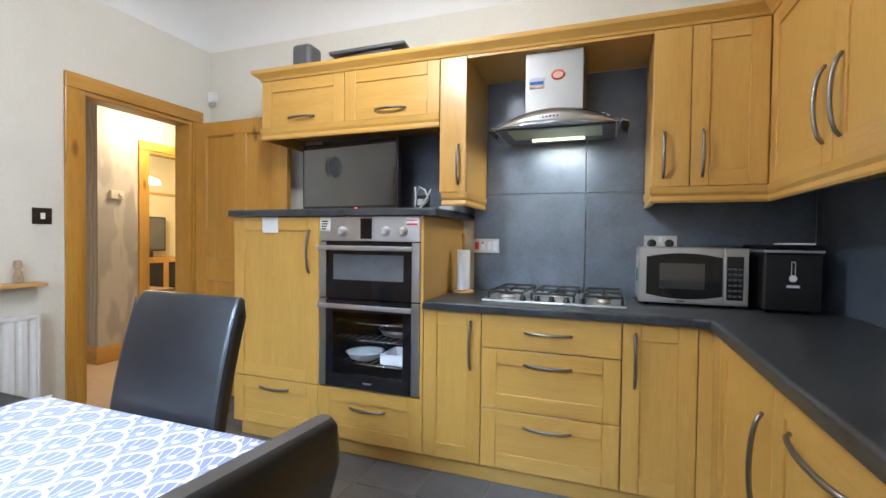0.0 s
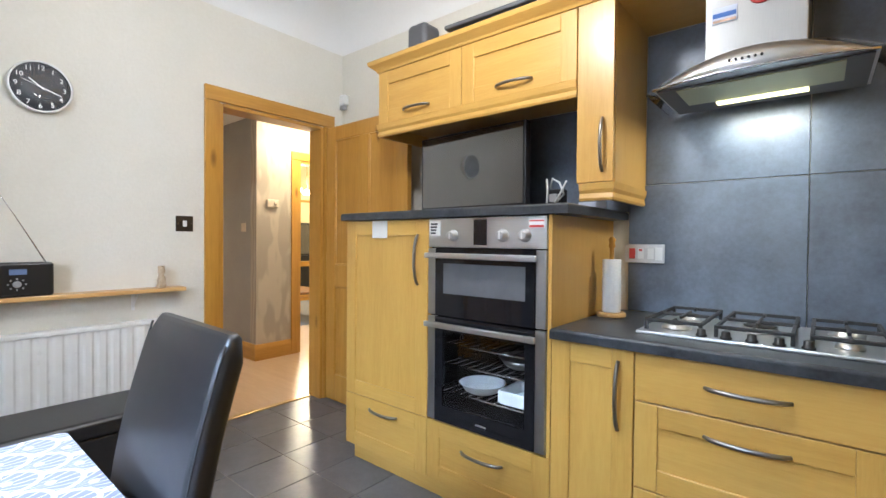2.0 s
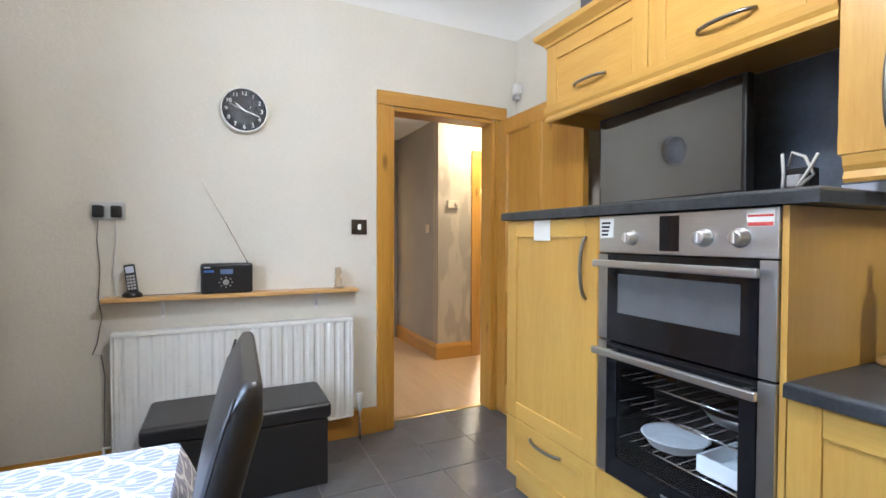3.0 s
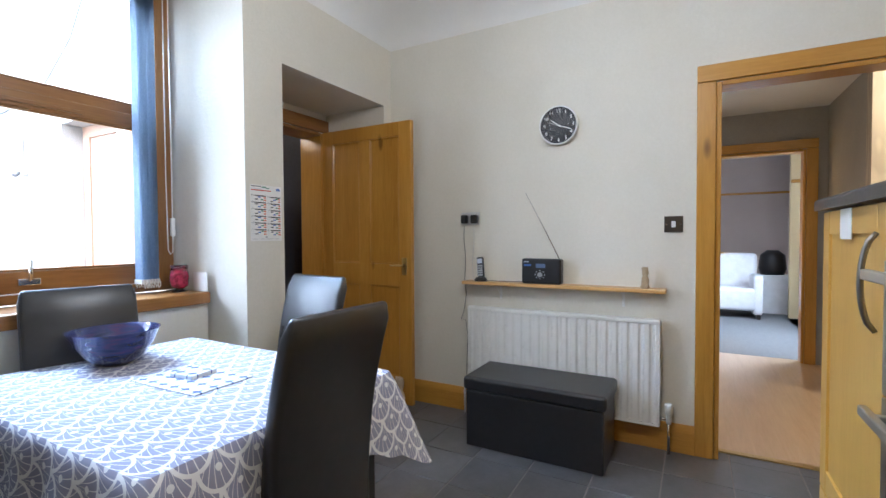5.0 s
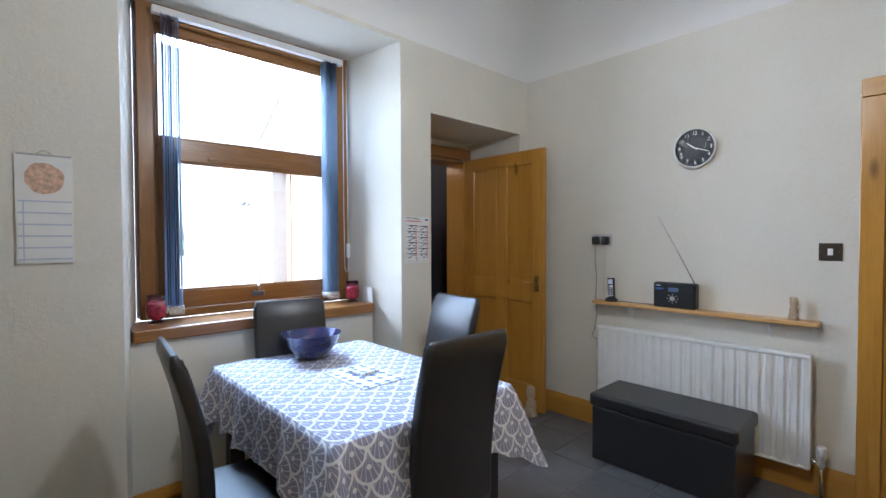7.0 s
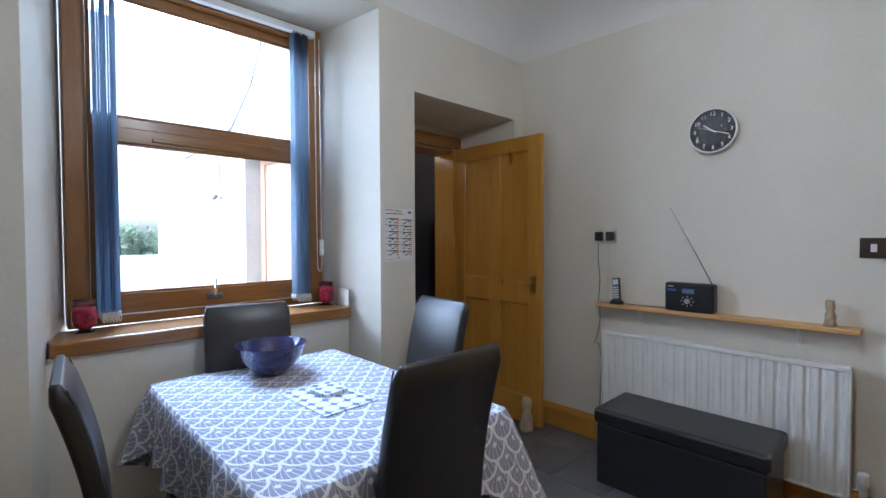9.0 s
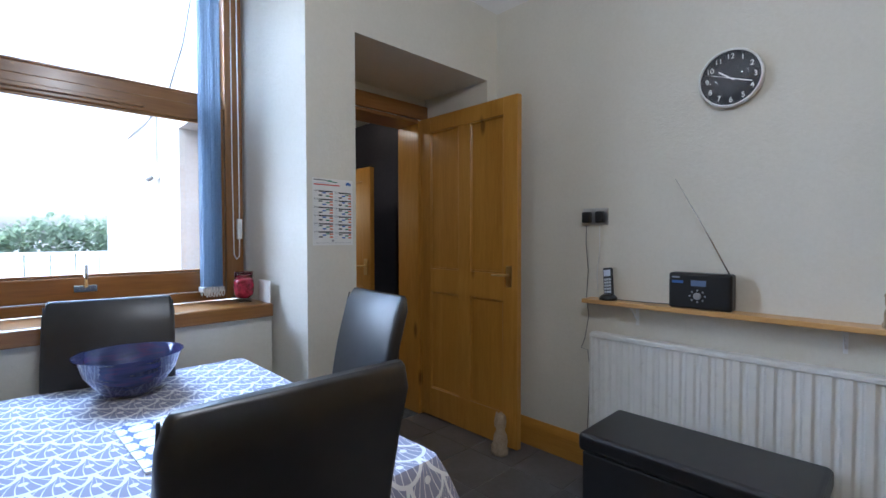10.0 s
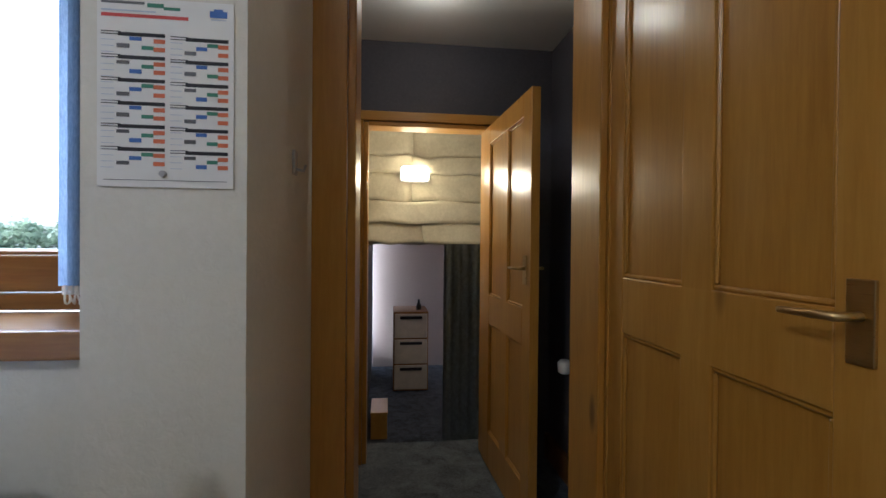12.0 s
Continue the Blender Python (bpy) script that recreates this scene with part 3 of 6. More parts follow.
def fan_cloth():
    """White cotton printed with rows of grey-blue fans."""
    m = Mat("fan_print_cotton", rough=0.85)
    uv = m.node("ShaderNodeUVMap")
    uv.uv_map = "cloth"
    sep = m.node("ShaderNodeSeparateXYZ")
    m.t.links.new(uv.outputs["UV"], sep.inputs[0])
    U, V = N(m.t, sep.outputs[0]) * (1 / 0.110), N(m.t, sep.outputs[1]) * (1 / 0.055)
    row = V.op("FLOOR")
    odd = row.op("FLOORED_MODULO", 2.0) * 0.5
    fx = ((U + odd).op("FRACT") - 0.5) * 2.0
    fy = V - row
    near = (fx * fx + fy * fy).op("SQRT")
    gx = ((U + odd + 0.5).op("FRACT") - 0.5) * 2.0
    gy = fy - 1.0
    far = (gx * gx + gy * gy).op("SQRT")
    inside = near.op("LESS_THAN", 1.0)
    outside = inside * -1.0 + 1.0
    d = near * inside + far * outside
    px = fx * inside + gx * outside
    py = (fy + 1.0) * inside + (gy + 1.0) * outside
    ang = px.op("ARCTAN2", py)
    rays = (ang * 14.0 + d * 1.6).op("SINE").op("ABSOLUTE").op("LESS_THAN", 0.19)
    rim = d.op("GREATER_THAN", 0.83)
    ring = (d - 0.16).op("LESS_THAN", 0.0)
    white = rays.op("MAXIMUM", rim).op("MAXIMUM", ring)
    weave = m.noise(m.coords(), 400, 2)
    col = m.mix(white, (0.245, 0.25, 0.365), (0.75, 0.75, 0.77))
    m.set("Base Color", m.mix(weave * 0.15, col, (0.55, 0.55, 0.58)))
    m.bump(weave + m.noise(m.coords(), 14, 4) * 3.0, 0.25, 0.002)
    return m.m


def lattice_mat():
    """White table mat printed with crossing navy stars."""
    m = Mat("star_print_mat", rough=0.55)
    uv = m.node("ShaderNodeUVMap")
    uv.uv_map = "cloth"
    sep = m.node("ShaderNodeSeparateXYZ")
    m.t.links.new(uv.outputs["UV"], sep.inputs[0])
    U, V = N(m.t, sep.outputs[0]) * (1 / 0.058), N(m.t, sep.outputs[1]) * (1 / 0.058)
    a, b = (U.op("FRACT") - 0.5).op("ABSOLUTE"), (V.op("FRACT") - 0.5).op("ABSOLUTE")
    diag = (a - b).op("ABSOLUTE").op("LESS_THAN", 0.022)
    star = (a.op("MULTIPLY", b)).op("LESS_THAN", 0.016).op("MAXIMUM", diag)
    core = (a + b).op("LESS_THAN", 0.46)
    m.set("Base Color", m.mix(star * core, (0.72, 0.74, 0.76), (0.05, 0.09, 0.30)))
    return m.m


CLOTH, LATTICE = fan_cloth(), lattice_mat()


def blind_fabric():
    """Woven fabric that lets some daylight through."""
    m = Mat("blue_grey_blind_fabric", (0.17, 0.23, 0.32), 0.8)
    weave = m.noise(m.coords((1, 1, 0.3)), 220, 3)
    col = m.ramp(weave, (0.3, (0.27, 0.33, 0.42)), (0.7, (0.38, 0.44, 0.53)))
    m.set("Base Color", col)
    tr, mx = m.node("ShaderNodeBsdfTranslucent"), m.node("ShaderNodeMixShader")
    m.t.links.new(col.socket, tr.inputs["Color"])
    mx.inputs["Fac"].default_value = 0.62
    m.t.links.new(m.b.outputs[0], mx.inputs[1])
    m.t.links.new(tr.outputs[0], mx.inputs[2])
    m.t.links.new(mx.outputs[0], m.t.nodes["Material Output"].inputs["Surface"])
    return m.m


BLIND = blind_fabric()
m_ = Mat("bowl_glass", (0.05, 0.07, 0.17), 0.12)
m_.set("Base Color", m_.ramp(m_.noise(m_.coords((1, 1, 7)), 7, 4, 0.6, 1.0), (0.3, (0.008, 0.018, 0.07)), (0.52, (0.035, 0.045, 0.15)), (0.7, (0.10, 0.04, 0.12))))
m_.set("Coat Weight", 0.8), m_.set("Metallic", 0.25)
BOWL = m_.m
REDGLASS = plain("red_candle_glass", (0.30, 0.012, 0.04), 0.15, 0, 0.7, 55, coat=0.5)
CLEAR = glass("clear_glass", (0.95, 0.97, 0.96), 0.02)
TERRA = stone("weathered_figurine", (0.33, 0.24, 0.14), (0.60, 0.50, 0.36), 0.8, 25, 0.6)
SILVER = plain("silver_plastic", (0.42, 0.42, 0.43), 0.35, 0.4)
GREYPLASTIC = plain("grey_plastic", (0.09, 0.09, 0.095), 0.45)
WIRE = plain("grey_cable", (0.13, 0.13, 0.13), 0.5)
WHITEWIRE = plain("white_cable", (0.65, 0.65, 0.63), 0.5)
INK = plain("black_print", (0.02, 0.02, 0.024), 0.7)
BLUEINK = plain("blue_print", (0.07, 0.16, 0.46), 0.7)
GREENINK = plain("green_print", (0.07, 0.24, 0.16), 0.7)
ORANGEINK = plain("orange_print", (0.62, 0.16, 0.07), 0.7)
REDINK = plain("red_print", (0.55, 0.06, 0.05), 0.6)
GINGER = plain("ginger_print", (0.62, 0.42, 0.30), 0.7, 0, 0.35, 60)
PALEINK = plain("pale_blue_print", (0.52, 0.56, 0.66), 0.7)
CREAM = plain("cream_enamel", (0.62, 0.53, 0.40), 0.4)
OLDSTONE = stone("painted_rubble_stone", (0.48, 0.42, 0.30), (0.70, 0.63, 0.48), 0.85, 5, 0.9)
CURTAIN = plain("grey_curtain_fabric", (0.56, 0.58, 0.55), 0.9, 0, 0.2, 30)
LAMP = glow("lamp_glow", (1.0, 0.80, 0.45), 4.0)
HOODGLOW = glow("hood_lamp_glow", (1.0, 0.88, 0.36), 0.8)
# The hood lamp's yellow light is put into the filter's steel colour.
FILTER = steel("hood_filter", (0.55, 0.52, 0.30), 0.4)
LED = glow("red_standby_light", (1.0, 0.05, 0.02), 1.5)
DISPLAY = glow("blue_display", (0.10, 0.14, 0.24), 0.05)
YELLOWWALL = plaster("warm_cream_paint", (0.66, 0.55, 0.30), (0.74, 0.63, 0.38), 0.2)
PINKWALL = plaster("pale_rose_paint", (0.52, 0.44, 0.40), (0.60, 0.52, 0.47), 0.2)
WHITECLOTH = plain("white_cover_fabric", (0.74, 0.74, 0.75), 0.9, 0, 0.08, 8, 0.2)


def leaf():
    """Leaves that let daylight through; glare and haze are put into their paleness."""
    m = Mat("hedge_leaf", rough=0.6)
    col = m.ramp(m.noise(m.coords(), 2.5, 4), (0.3, (0.19, 0.25, 0.16)), (0.7, (0.30, 0.38, 0.27)))
    m.set("Base Color", col)
    tr, mx = m.node("ShaderNodeBsdfTranslucent"), m.node("ShaderNodeMixShader")
    m.t.links.new(col.socket, tr.inputs["Color"])
    mx.inputs["Fac"].default_value = 0.5
    m.t.links.new(m.b.outputs[0], mx.inputs[1])
    m.t.links.new(tr.outputs[0], mx.inputs[2])
    m.t.links.new(mx.outputs[0], m.t.nodes["Material Output"].inputs["Surface"])
    return m.m


LEAF = leaf()
GROUND = stone("paved_yard", (0.24, 0.23, 0.21), (0.36, 0.35, 0.32), 0.9, 2, 0.4)
FENCE = plain("white_fence_paint", (0.76, 0.76, 0.74), 0.6, 0, 0.06)


def wavy_wall():
    m = Mat("wavy_gilt_wallpaper", rough=0.5)
    v = m.coords((2.2, 2.2, 0.75))
    w = m.node("ShaderNodeTexWave")
    w.inputs["Scale"].default_value, w.inputs["Distortion"].default_value, w.inputs["Detail"].default_value = 2.6, 9.0, 2.0
    m.t.links.new(v, w.inputs["Vector"])
    f = N(m.t, w.outputs["Fac"])
    m.set("Base Color", m.ramp(f, (0.2, (0.37, 0.32, 0.25)), (0.8, (0.48, 0.42, 0.33))))
    m.bump(f, 0.15, 0.003)
    return m.m


WAVY = wavy_wall()


def text_mesh(body, size):
    cu = bpy.data.curves.new("lettering", "FONT")
    cu.body, cu.size, cu.align_x, cu.align_y, cu.extrude = body, size, "CENTER", "CENTER", 0.0004
    ob = bpy.data.objects.new("lettering", cu)
    me = bpy.data.meshes.new_from_object(ob)
    bpy.data.objects.remove(ob)
    return me


# ---- window, sill and blinds ----
win = tagged(thing("window_1", (2.06, 0.30, 0.97), "brown timber sash window with two panes and a tilt stay"), kind="structure")
WX0, WX1, WZ0, WZ1, WY = 1.43, 2.705, 0.972, 2.69, 0.30
part("window_frame", box(WX0, WY - 0.07, WZ0, WX0 + 0.085, WY + 0.06, WZ1, bevel=0.004), TEAK, win)
part("window_frame", box(WX1 - 0.085, WY - 0.07, WZ0, WX1, WY + 0.06, WZ1, bevel=0.004), TEAK, win)
part("window_frame", box(WX0 + 0.086, WY - 0.07, WZ1 - 0.075, WX1 - 0.086, WY + 0.06, WZ1, bevel=0.004), TEAK_X, win)
part("window_frame", box(WX0 + 0.086, WY - 0.07, WZ0, WX1 - 0.086, WY + 0.055, WZ0 + 0.045, bevel=0.004), TEAK_X, win)
for n, za, zb, yo, st, lo, hi in (("lower_sash", 1.02, 1.925, 0.03, 0.19, 0.098, 0.075), ("upper_sash", 1.900, 2.613, -0.01, 0.108, 0.082, 0.05)):
    xa, xb, ya, yb = WX0 + st, WX1 - st, WY + yo - 0.03, WY + yo + 0.018
    sash = part(n, box(WX0 + 0.088, ya, za, xa, yb, zb, bevel=0.004), TEAK, win)
    part("stile", box(xb, ya, za, WX1 - 0.088, yb, zb, bevel=0.004), TEAK, sash)
    part("rail", box(xa + 0.001, ya, za, xb - 0.001, yb, za + lo, bevel=0.006), TEAK_X, sash)
    part("rail", box(xa + 0.001, ya, zb - hi, xb - 0.001, yb, zb, bevel=0.006), TEAK_X, sash)
    for q in ((xa, za + lo, xb, za + lo + 0.012), (xa, zb - hi - 0.012, xb, zb - hi)):
        part("bead", box(q[0] + 0.002, yb - 0.022, q[1] + 0.0005, q[2] - 0.002, yb - 0.006, q[3] - 0.0005, bevel=0.003), TEAK_X, sash)
    pane = part("pane", box(xa - 0.002, WY + yo - 0.010, za + lo - 0.002, xb + 0.002, WY + yo - 0.004, zb - hi + 0.002), GLASS, sash)
    pane.visible_shadow = False
part("trickle_vent", box(1.86, WY + 0.049, 1.868, 2.36, WY + 0.062, 1.886, bevel=0.003), TEAK_X, win)
stay = part("window_stay", tube([(2.08, WY + 0.052, 1.075), (2.08, WY + 0.075, 1.085), (2.08, WY + 0.08, 1.17)], 0.008, 8), CHROME, win, "chrome window stay")
part("stay_base", box(2.04, WY + 0.049, 1.055, 2.12, WY + 0.06, 1.085, bevel=0.002), CHROME, stay)
single("window_sill", box(1.405, 0.30 + 0.062, 0.907, 2.785, 0.655, 0.970, bevel=0.008), TEAK_X, "polished brown timber window sill board", "sill", kind="structure")

blind = thing("vertical_blind", (2.06, 0.41, 2.64), "drawn-back blue-grey vertical blind on a white rail", "blind")
part("head_rail", box(1.50, 0.385, 2.615, 2.64, 0.425, 2.655, bevel=0.003), WHITE, blind)


def slat(x, turn, zb):
    bm = bmesh.new()
    c, s = math.cos(turn), math.sin(turn)
    cols = []
    for k in range(5):
        t = (k / 4 - 0.5) * 0.089
        bow = 0.006 * (1 - (2 * k / 4 - 1) ** 2)
        cols.append((x + c * t - s * bow, 0.41 + s * t + c * bow))
    lo, hi = [bm.verts.new((a, b, zb)) for a, b in cols], [bm.verts.new((a, b, 2.612)) for a, b in cols]
    for k in range(4):
        bm.faces.new((lo[k], lo[k + 1], hi[k + 1], hi[k])).smooth = True
    bmesh.ops.solidify(bm, geom=bm.faces[:], thickness=0.0012)
    return bm


for x0, n, step in ((2.520, 7, 0.0125), (1.560, 7, 0.0145)):
    for k in range(n):
        sl = part("slat", slat(x0 + step * k, radians((72 if x0 > 2 else 82) + 4 * (k % 3)), 1.045), BLIND, blind)
        part("weight", box(x0 + step * k - 0.005, 0.375, 1.022, x0 + step * k + 0.005, 0.445, 1.046, bevel=0.002), WHITE, sl, "white bottom weight")
    for yo in (0.372, 0.449):
        pts = [(x0 + step * (n - 1) * t / 48 - 0.004, yo + 0.004 * math.sin(t), 1.030 - 0.030 * abs(math.sin(math.pi * t / 8))) for t in range(49)]
        part("link_chain", tube(pts, 0.0026, 6), WHITE, blind)
part("pull_cord", tube([(1.478, 0.43, 2.61), (1.476, 0.432, 1.6), (1.478, 0.435, 1.24), (1.482, 0.44, 1.19), (1.495, 0.44, 1.175), (1.506, 0.438, 1.2), (1.508, 0.432, 1.6), (1.506, 0.43, 2.61)], 0.0028, 6), WHITE, blind)
part("cord_weight", box(1.466, 0.428, 1.275, 1.49, 0.445, 1.375, bevel=0.004), WHITE, blind)


def candle_jar(x, y):
    t = thing("candle_jar", (x, y, 0.970), "red patterned glass candle jar on the sill", "candle", "candle jars on the sill")
    part("foot", lathe((x, y, 0.970), [(0.036, 0), (0.036, 0.005), (0.018, 0.012), (0.02, 0.018)]), CLEAR, t)
    part("bowl", lathe((x, y, 0.988), [(0.025, 0), (0.043, 0.015), (0.048, 0.05), (0.045, 0.085), (0.041, 0.098), (0.038, 0.098), (0.038, 0.08), (0.03, 0.08)]), REDGLASS, t, "red glass with dark pattern")
    part("rim", lathe((x, y, 1.086), [(0.041, 0), (0.044, 0.030), (0.042, 0.030), (0.038, 0.0)], caps=False), CLEAR, t)


candle_jar(2.655, 0.47)
candle_jar(1.485, 0.50)
single("white_card", box(1.412, 0.520, 0.9705, 1.418, 0.640, 1.075, bevel=0.001), PAPER, "blank white card propped on the sill", "card")

# ---- dining table, cloth and chairs ----
table = thing("dining_table", (2.035, 1.39, 0), "black dining table under a printed cloth", "table")
part("tabletop", box(TX0 + 0.005, TY0 + 0.005, 0.730, TX1 - 0.005, TY1 - 0.005, 0.763, bevel=0.004), BLACKWOOD, table)
for ya in (TY0 + 0.08, TY1 - 0.10):
    part("apron", box(TX0 + 0.08, ya, 0.65, TX1 - 0.08, ya + 0.02, 0.729), BLACKWOOD, table)
for x in (TX0 + 0.045, TX1 - 0.045 - 0.07):
    for y in (TY0 + 0.045, TY1 - 0.045 - 0.07):
        part("leg", box(x, y, 0, x + 0.07, y + 0.07, 0.729, bevel=0.004), BLACKWOOD, table)


def tablecloth():
    bm = bmesh.new()
    uvl = bm.loops.layers.uv.new("cloth")
    uvs = {}
    x0, x1, y0, y1, z, r = TX0, TX1, TY0, TY1, 0.768, 0.02
    outline = []

    def side(a, b, n, nx, ny):
        for k in range(n):
            t = k / n
            outline.append((a[0] + (b[0] - a[0]) * t, a[1] + (b[1] - a[1]) * t, nx, ny, 0.0))

    def corner(cx, cy, a0):
        for k in range(9):
            a = a0 + math.pi / 2 * k / 8
            outline.append((cx + r * math.cos(a), cy + r * math.sin(a), math.cos(a), math.sin(a), math.sin(math.pi * k / 8)))

    side((x0 + r, y0), (x1 - r, y0), 34, 0, -1)
    corner(x1 - r, y0 + r, -math.pi / 2)
    side((x1, y0 + r), (x1, y1 - r), 44, 1, 0)
    corner(x1 - r, y1 - r, 0)
    side((x1 - r, y1), (x0 + r, y1), 34, 0, 1)
    corner(x0 + r, y1 - r, math.pi / 2)
    side((x0, y1 - r), (x0, y0 + r), 44, -1, 0)
    corner(x0 + r, y0 + r, math.pi)
    n = len(outline)
    corners = [i for i, o in enumerate(outline) if o[4] > 0.99]
    steps = 10
    rings = []
    for j in range(steps + 1):
        ring = []
        for i, (x, y, nx, ny, c) in enumerate(outline):
            near = min(min(abs(i - k), n - abs(i - k)) for k in corners)
            fall = math.exp(-(near / 5.0) ** 2)
            drop = 0.245 + 0.105 * fall + 0.012 * math.sin(i * 0.9)
            d = drop * j / steps
            wave = 0.010 * math.sin(i * 0.75 + 0.8) + 0.007 * math.sin(i * 0.31 + 2.0) + 0.004 * noise.noise((i * 0.21, j * 0.3, 0))
            out = 0.010 * min(1, j / 1.5) + d * (0.10 + 0.30 * fall) + wave * (j / steps) * 1.6
            if ny < -0.5:
                out = min(out, 0.03)
            p = (x + nx * out, y + ny * out, z - d + (0.0 if j else 0.001))
            v = bm.verts.new(p)
            uvs[v] = (x + nx * d, y + ny * d)
            ring.append(v)
        rings.append(ring)
    for a, b in zip(rings, rings[1:]):
        for k in range(n):
            bm.faces.new((a[k], b[k], b[(k + 1) % n], a[(k + 1) % n])).smooth = True
    top = bm.faces.new(rings[0])
    for f in bm.faces:
        for lp in f.loops:
            lp[uvl].uv = uvs[lp.vert]
    return single("tablecloth", bm, CLOTH, "white cotton tablecloth printed with grey-blue fans", "tablecloth")


tablecloth()


def flat_mat(name, cx, cy, w, h, z, rz, label, thick=0.005):
    bm = bmesh.new()
    bm_box(bm, -w / 2, -h / 2, 0, w / 2, h / 2, thick, bevel=0.0015)
    uvl = bm.loops.layers.uv.new("cloth")
    for f in bm.faces:
        for lp in f.loops:
            lp[uvl].uv = (lp.vert.co.x, lp.vert.co.y)
    me = mesh_of(bm, name, LATTICE)
    ob = new(name, me)
    ob.matrix_basis = pose(cx, cy, z, 0, 0, rz)
    return tagged(ob, label, "place mat")


flat_mat("place_mat", 2.012, 1.45, 0.225, 0.33, 0.7695, 2, "white place mat printed with navy stars")
flat_mat("coaster", 1.985, 1.41, 0.105, 0.105, 0.7750, 8, "small square coasters printed with navy stars", 0.014)

bowl = lathe((2.035, 0.985, 0.7695), [(0.050, 0.0), (0.056, 0.004), (0.094, 0.032), (0.130, 0.082), (0.152, 0.136), (0.1545, 0.138), (0.150, 0.136), (0.126, 0.085), (0.088, 0.040), (0.044, 0.014)], 40)
single("glass_bowl", bowl, BOWL, "iridescent blue glass fruit bowl on the tablecloth", "bowl")


def dining_chair():
    c = thing("dining_chair", (0, 0, 0), "high-backed black faux leather dining chair", "chair", "chairs round the table")
    w, th = 0.196, 0.026

    def shape(z):
        t = max(0.0, (z - 0.44) / 0.60)
        return -0.185 - 0.085 * t ** 1.5 + 0.018 * math.sin(math.pi * min(1, t)) - 0.02 * max(0, 0.46 - z)

    bm = bmesh.new()
    rings = []
    zs = [0.37 + (1.052 - 0.37) * k / 16 for k in range(17)]
    for k, z in enumerate(zs):
        y, hw, ht = shape(z), w - 0.012 * (1 - min(1, (z - 0.37) / 0.3)), th
        if k == 0 or k == 16:
            hw, ht = hw - 0.010, ht - 0.012
        pts = []
        for sx, sy, a0 in ((1, 1, 0), (-1, 1, 90), (-1, -1, 180), (1, -1, 270)):
            for q in range(4):
                a = radians(a0 + 30 * q)
                rr = min(0.018, ht * 0.8)
                pts.append(bm.verts.new((sx * (hw - rr) + rr * math.cos(a), y + sy * (ht - rr) + rr * math.sin(a), z)))
        rings.append(pts)
    lift = [bm.verts.new((v.co.x * 0.97, (v.co.y - shape(1.052)) * 0.6 + shape(1.052), 1.061)) for v in rings[-1]]
    rings.append(lift)
    n = len(rings[0])
    for a, b in zip(rings, rings[1:]):
        for k in range(n):
            bm.faces.new((a[k], a[(k + 1) % n], b[(k + 1) % n], b[k])).smooth = True
    bm.faces.new(rings[0][::-1]), bm.faces.new(rings[-1])
    back = part("backrest", bm, LEATHER, c)
    for sx in (-1, 1):
        part("piping", tube([(sx * (w - 0.0065), shape(z) + th - 0.0065, z) for z in [0.40 + 0.645 * k / 16 for k in range(17)]], 0.0026, 6), LEATHER, back)
    part("seat", box(-0.205, -0.16, 0.385, 0.205, 0.225, 0.475, bevel=0.022, seg=4), LEATHER, c)
    part("seat_frame", box(-0.195, -0.17, 0.345, 0.195, 0.21, 0.384, bevel=0.004), BLACKWOOD, c)
    for sx in (-1, 1):
        part("leg", tube([(sx * 0.178, 0.185, 0.36), (sx * 0.180, 0.19, -0.003)], [0.024, 0.018], 4), BLACKWOOD, c)
        part("leg", tube([(sx * 0.178, -0.175, 0.38), (sx * 0.180, -0.20, 0.15), (sx * 0.182, -0.235, -0.003)], [0.024, 0.021, 0.018], 4), BLACKWOOD, c)
    return c


chair = dining_chair()
chair.matrix_basis = pose(2.0, 1.859, 0.004, 0, 0, 178.5)
copy_thing(chair, pose(2.105, 0.995, 0, 0, 0, -13))
copy_thing(chair, pose(1.585, 1.335, 0.004, 0, 0, -96) @ Matrix.Diagonal((1, 1, 1.012, 1)))
copy_thing(chair, pose(2.530, 1.440, 0.003, 0, 0, 85) @ Matrix.Diagonal((1, 1, 0.975, 1)))

# ---- west wall ----
ottoman = thing("storage_ottoman", (0.325, 2.17, 0), "black faux leather storage ottoman with a lid", "ottoman")
part("body", box(0.140, 1.772, 0.002, 0.510, 2.570, 0.340, bevel=0.008), LEATHER, ottoman)
part("lid", box(0.125, 1.756, 0.342, 0.525, 2.586, 0.424, bevel=0.022, seg=4), LEATHER, ottoman)

rad = thing("radiator", (0.07, 2.19, 0.15), "white ribbed panel radiator below the shelf", "radiator")
bm = bmesh.new()
pts = []
for k in range(1 + 20 * 12):
    ph = (k % 12) / 12
    lift = 0.5 + 0.5 * math.tanh(6.0 * math.cos(2 * math.pi * ph) + 2.2)
    pts.append((0.0845 + 0.0100 * lift, 1.597 + (k / 12) * 0.0600))
lo = [bm.verts.new((x, q, 0.165)) for x, q in pts]
hi = [bm.verts.new((x, q, 0.745)) for x, q in pts]
for k in range(len(pts) - 1):
    bm.faces.new((lo[k], lo[k + 1], hi[k + 1], hi[k])).smooth = True
part("ribbed_panel", bm, WHITE, rad)
part("back_panel", box(0.035, 1.59, 0.160, 0.084, 2.803, 0.755, bevel=0.006), WHITE, rad)
part("top_grille", box(0.040, 1.585, 0.746, 0.098, 2.808, 0.772, bevel=0.006), WHITE, rad)
part("bottom_edge", box(0.040, 1.587, 0.150, 0.097, 2.806, 0.166, bevel=0.006), WHITE, rad)
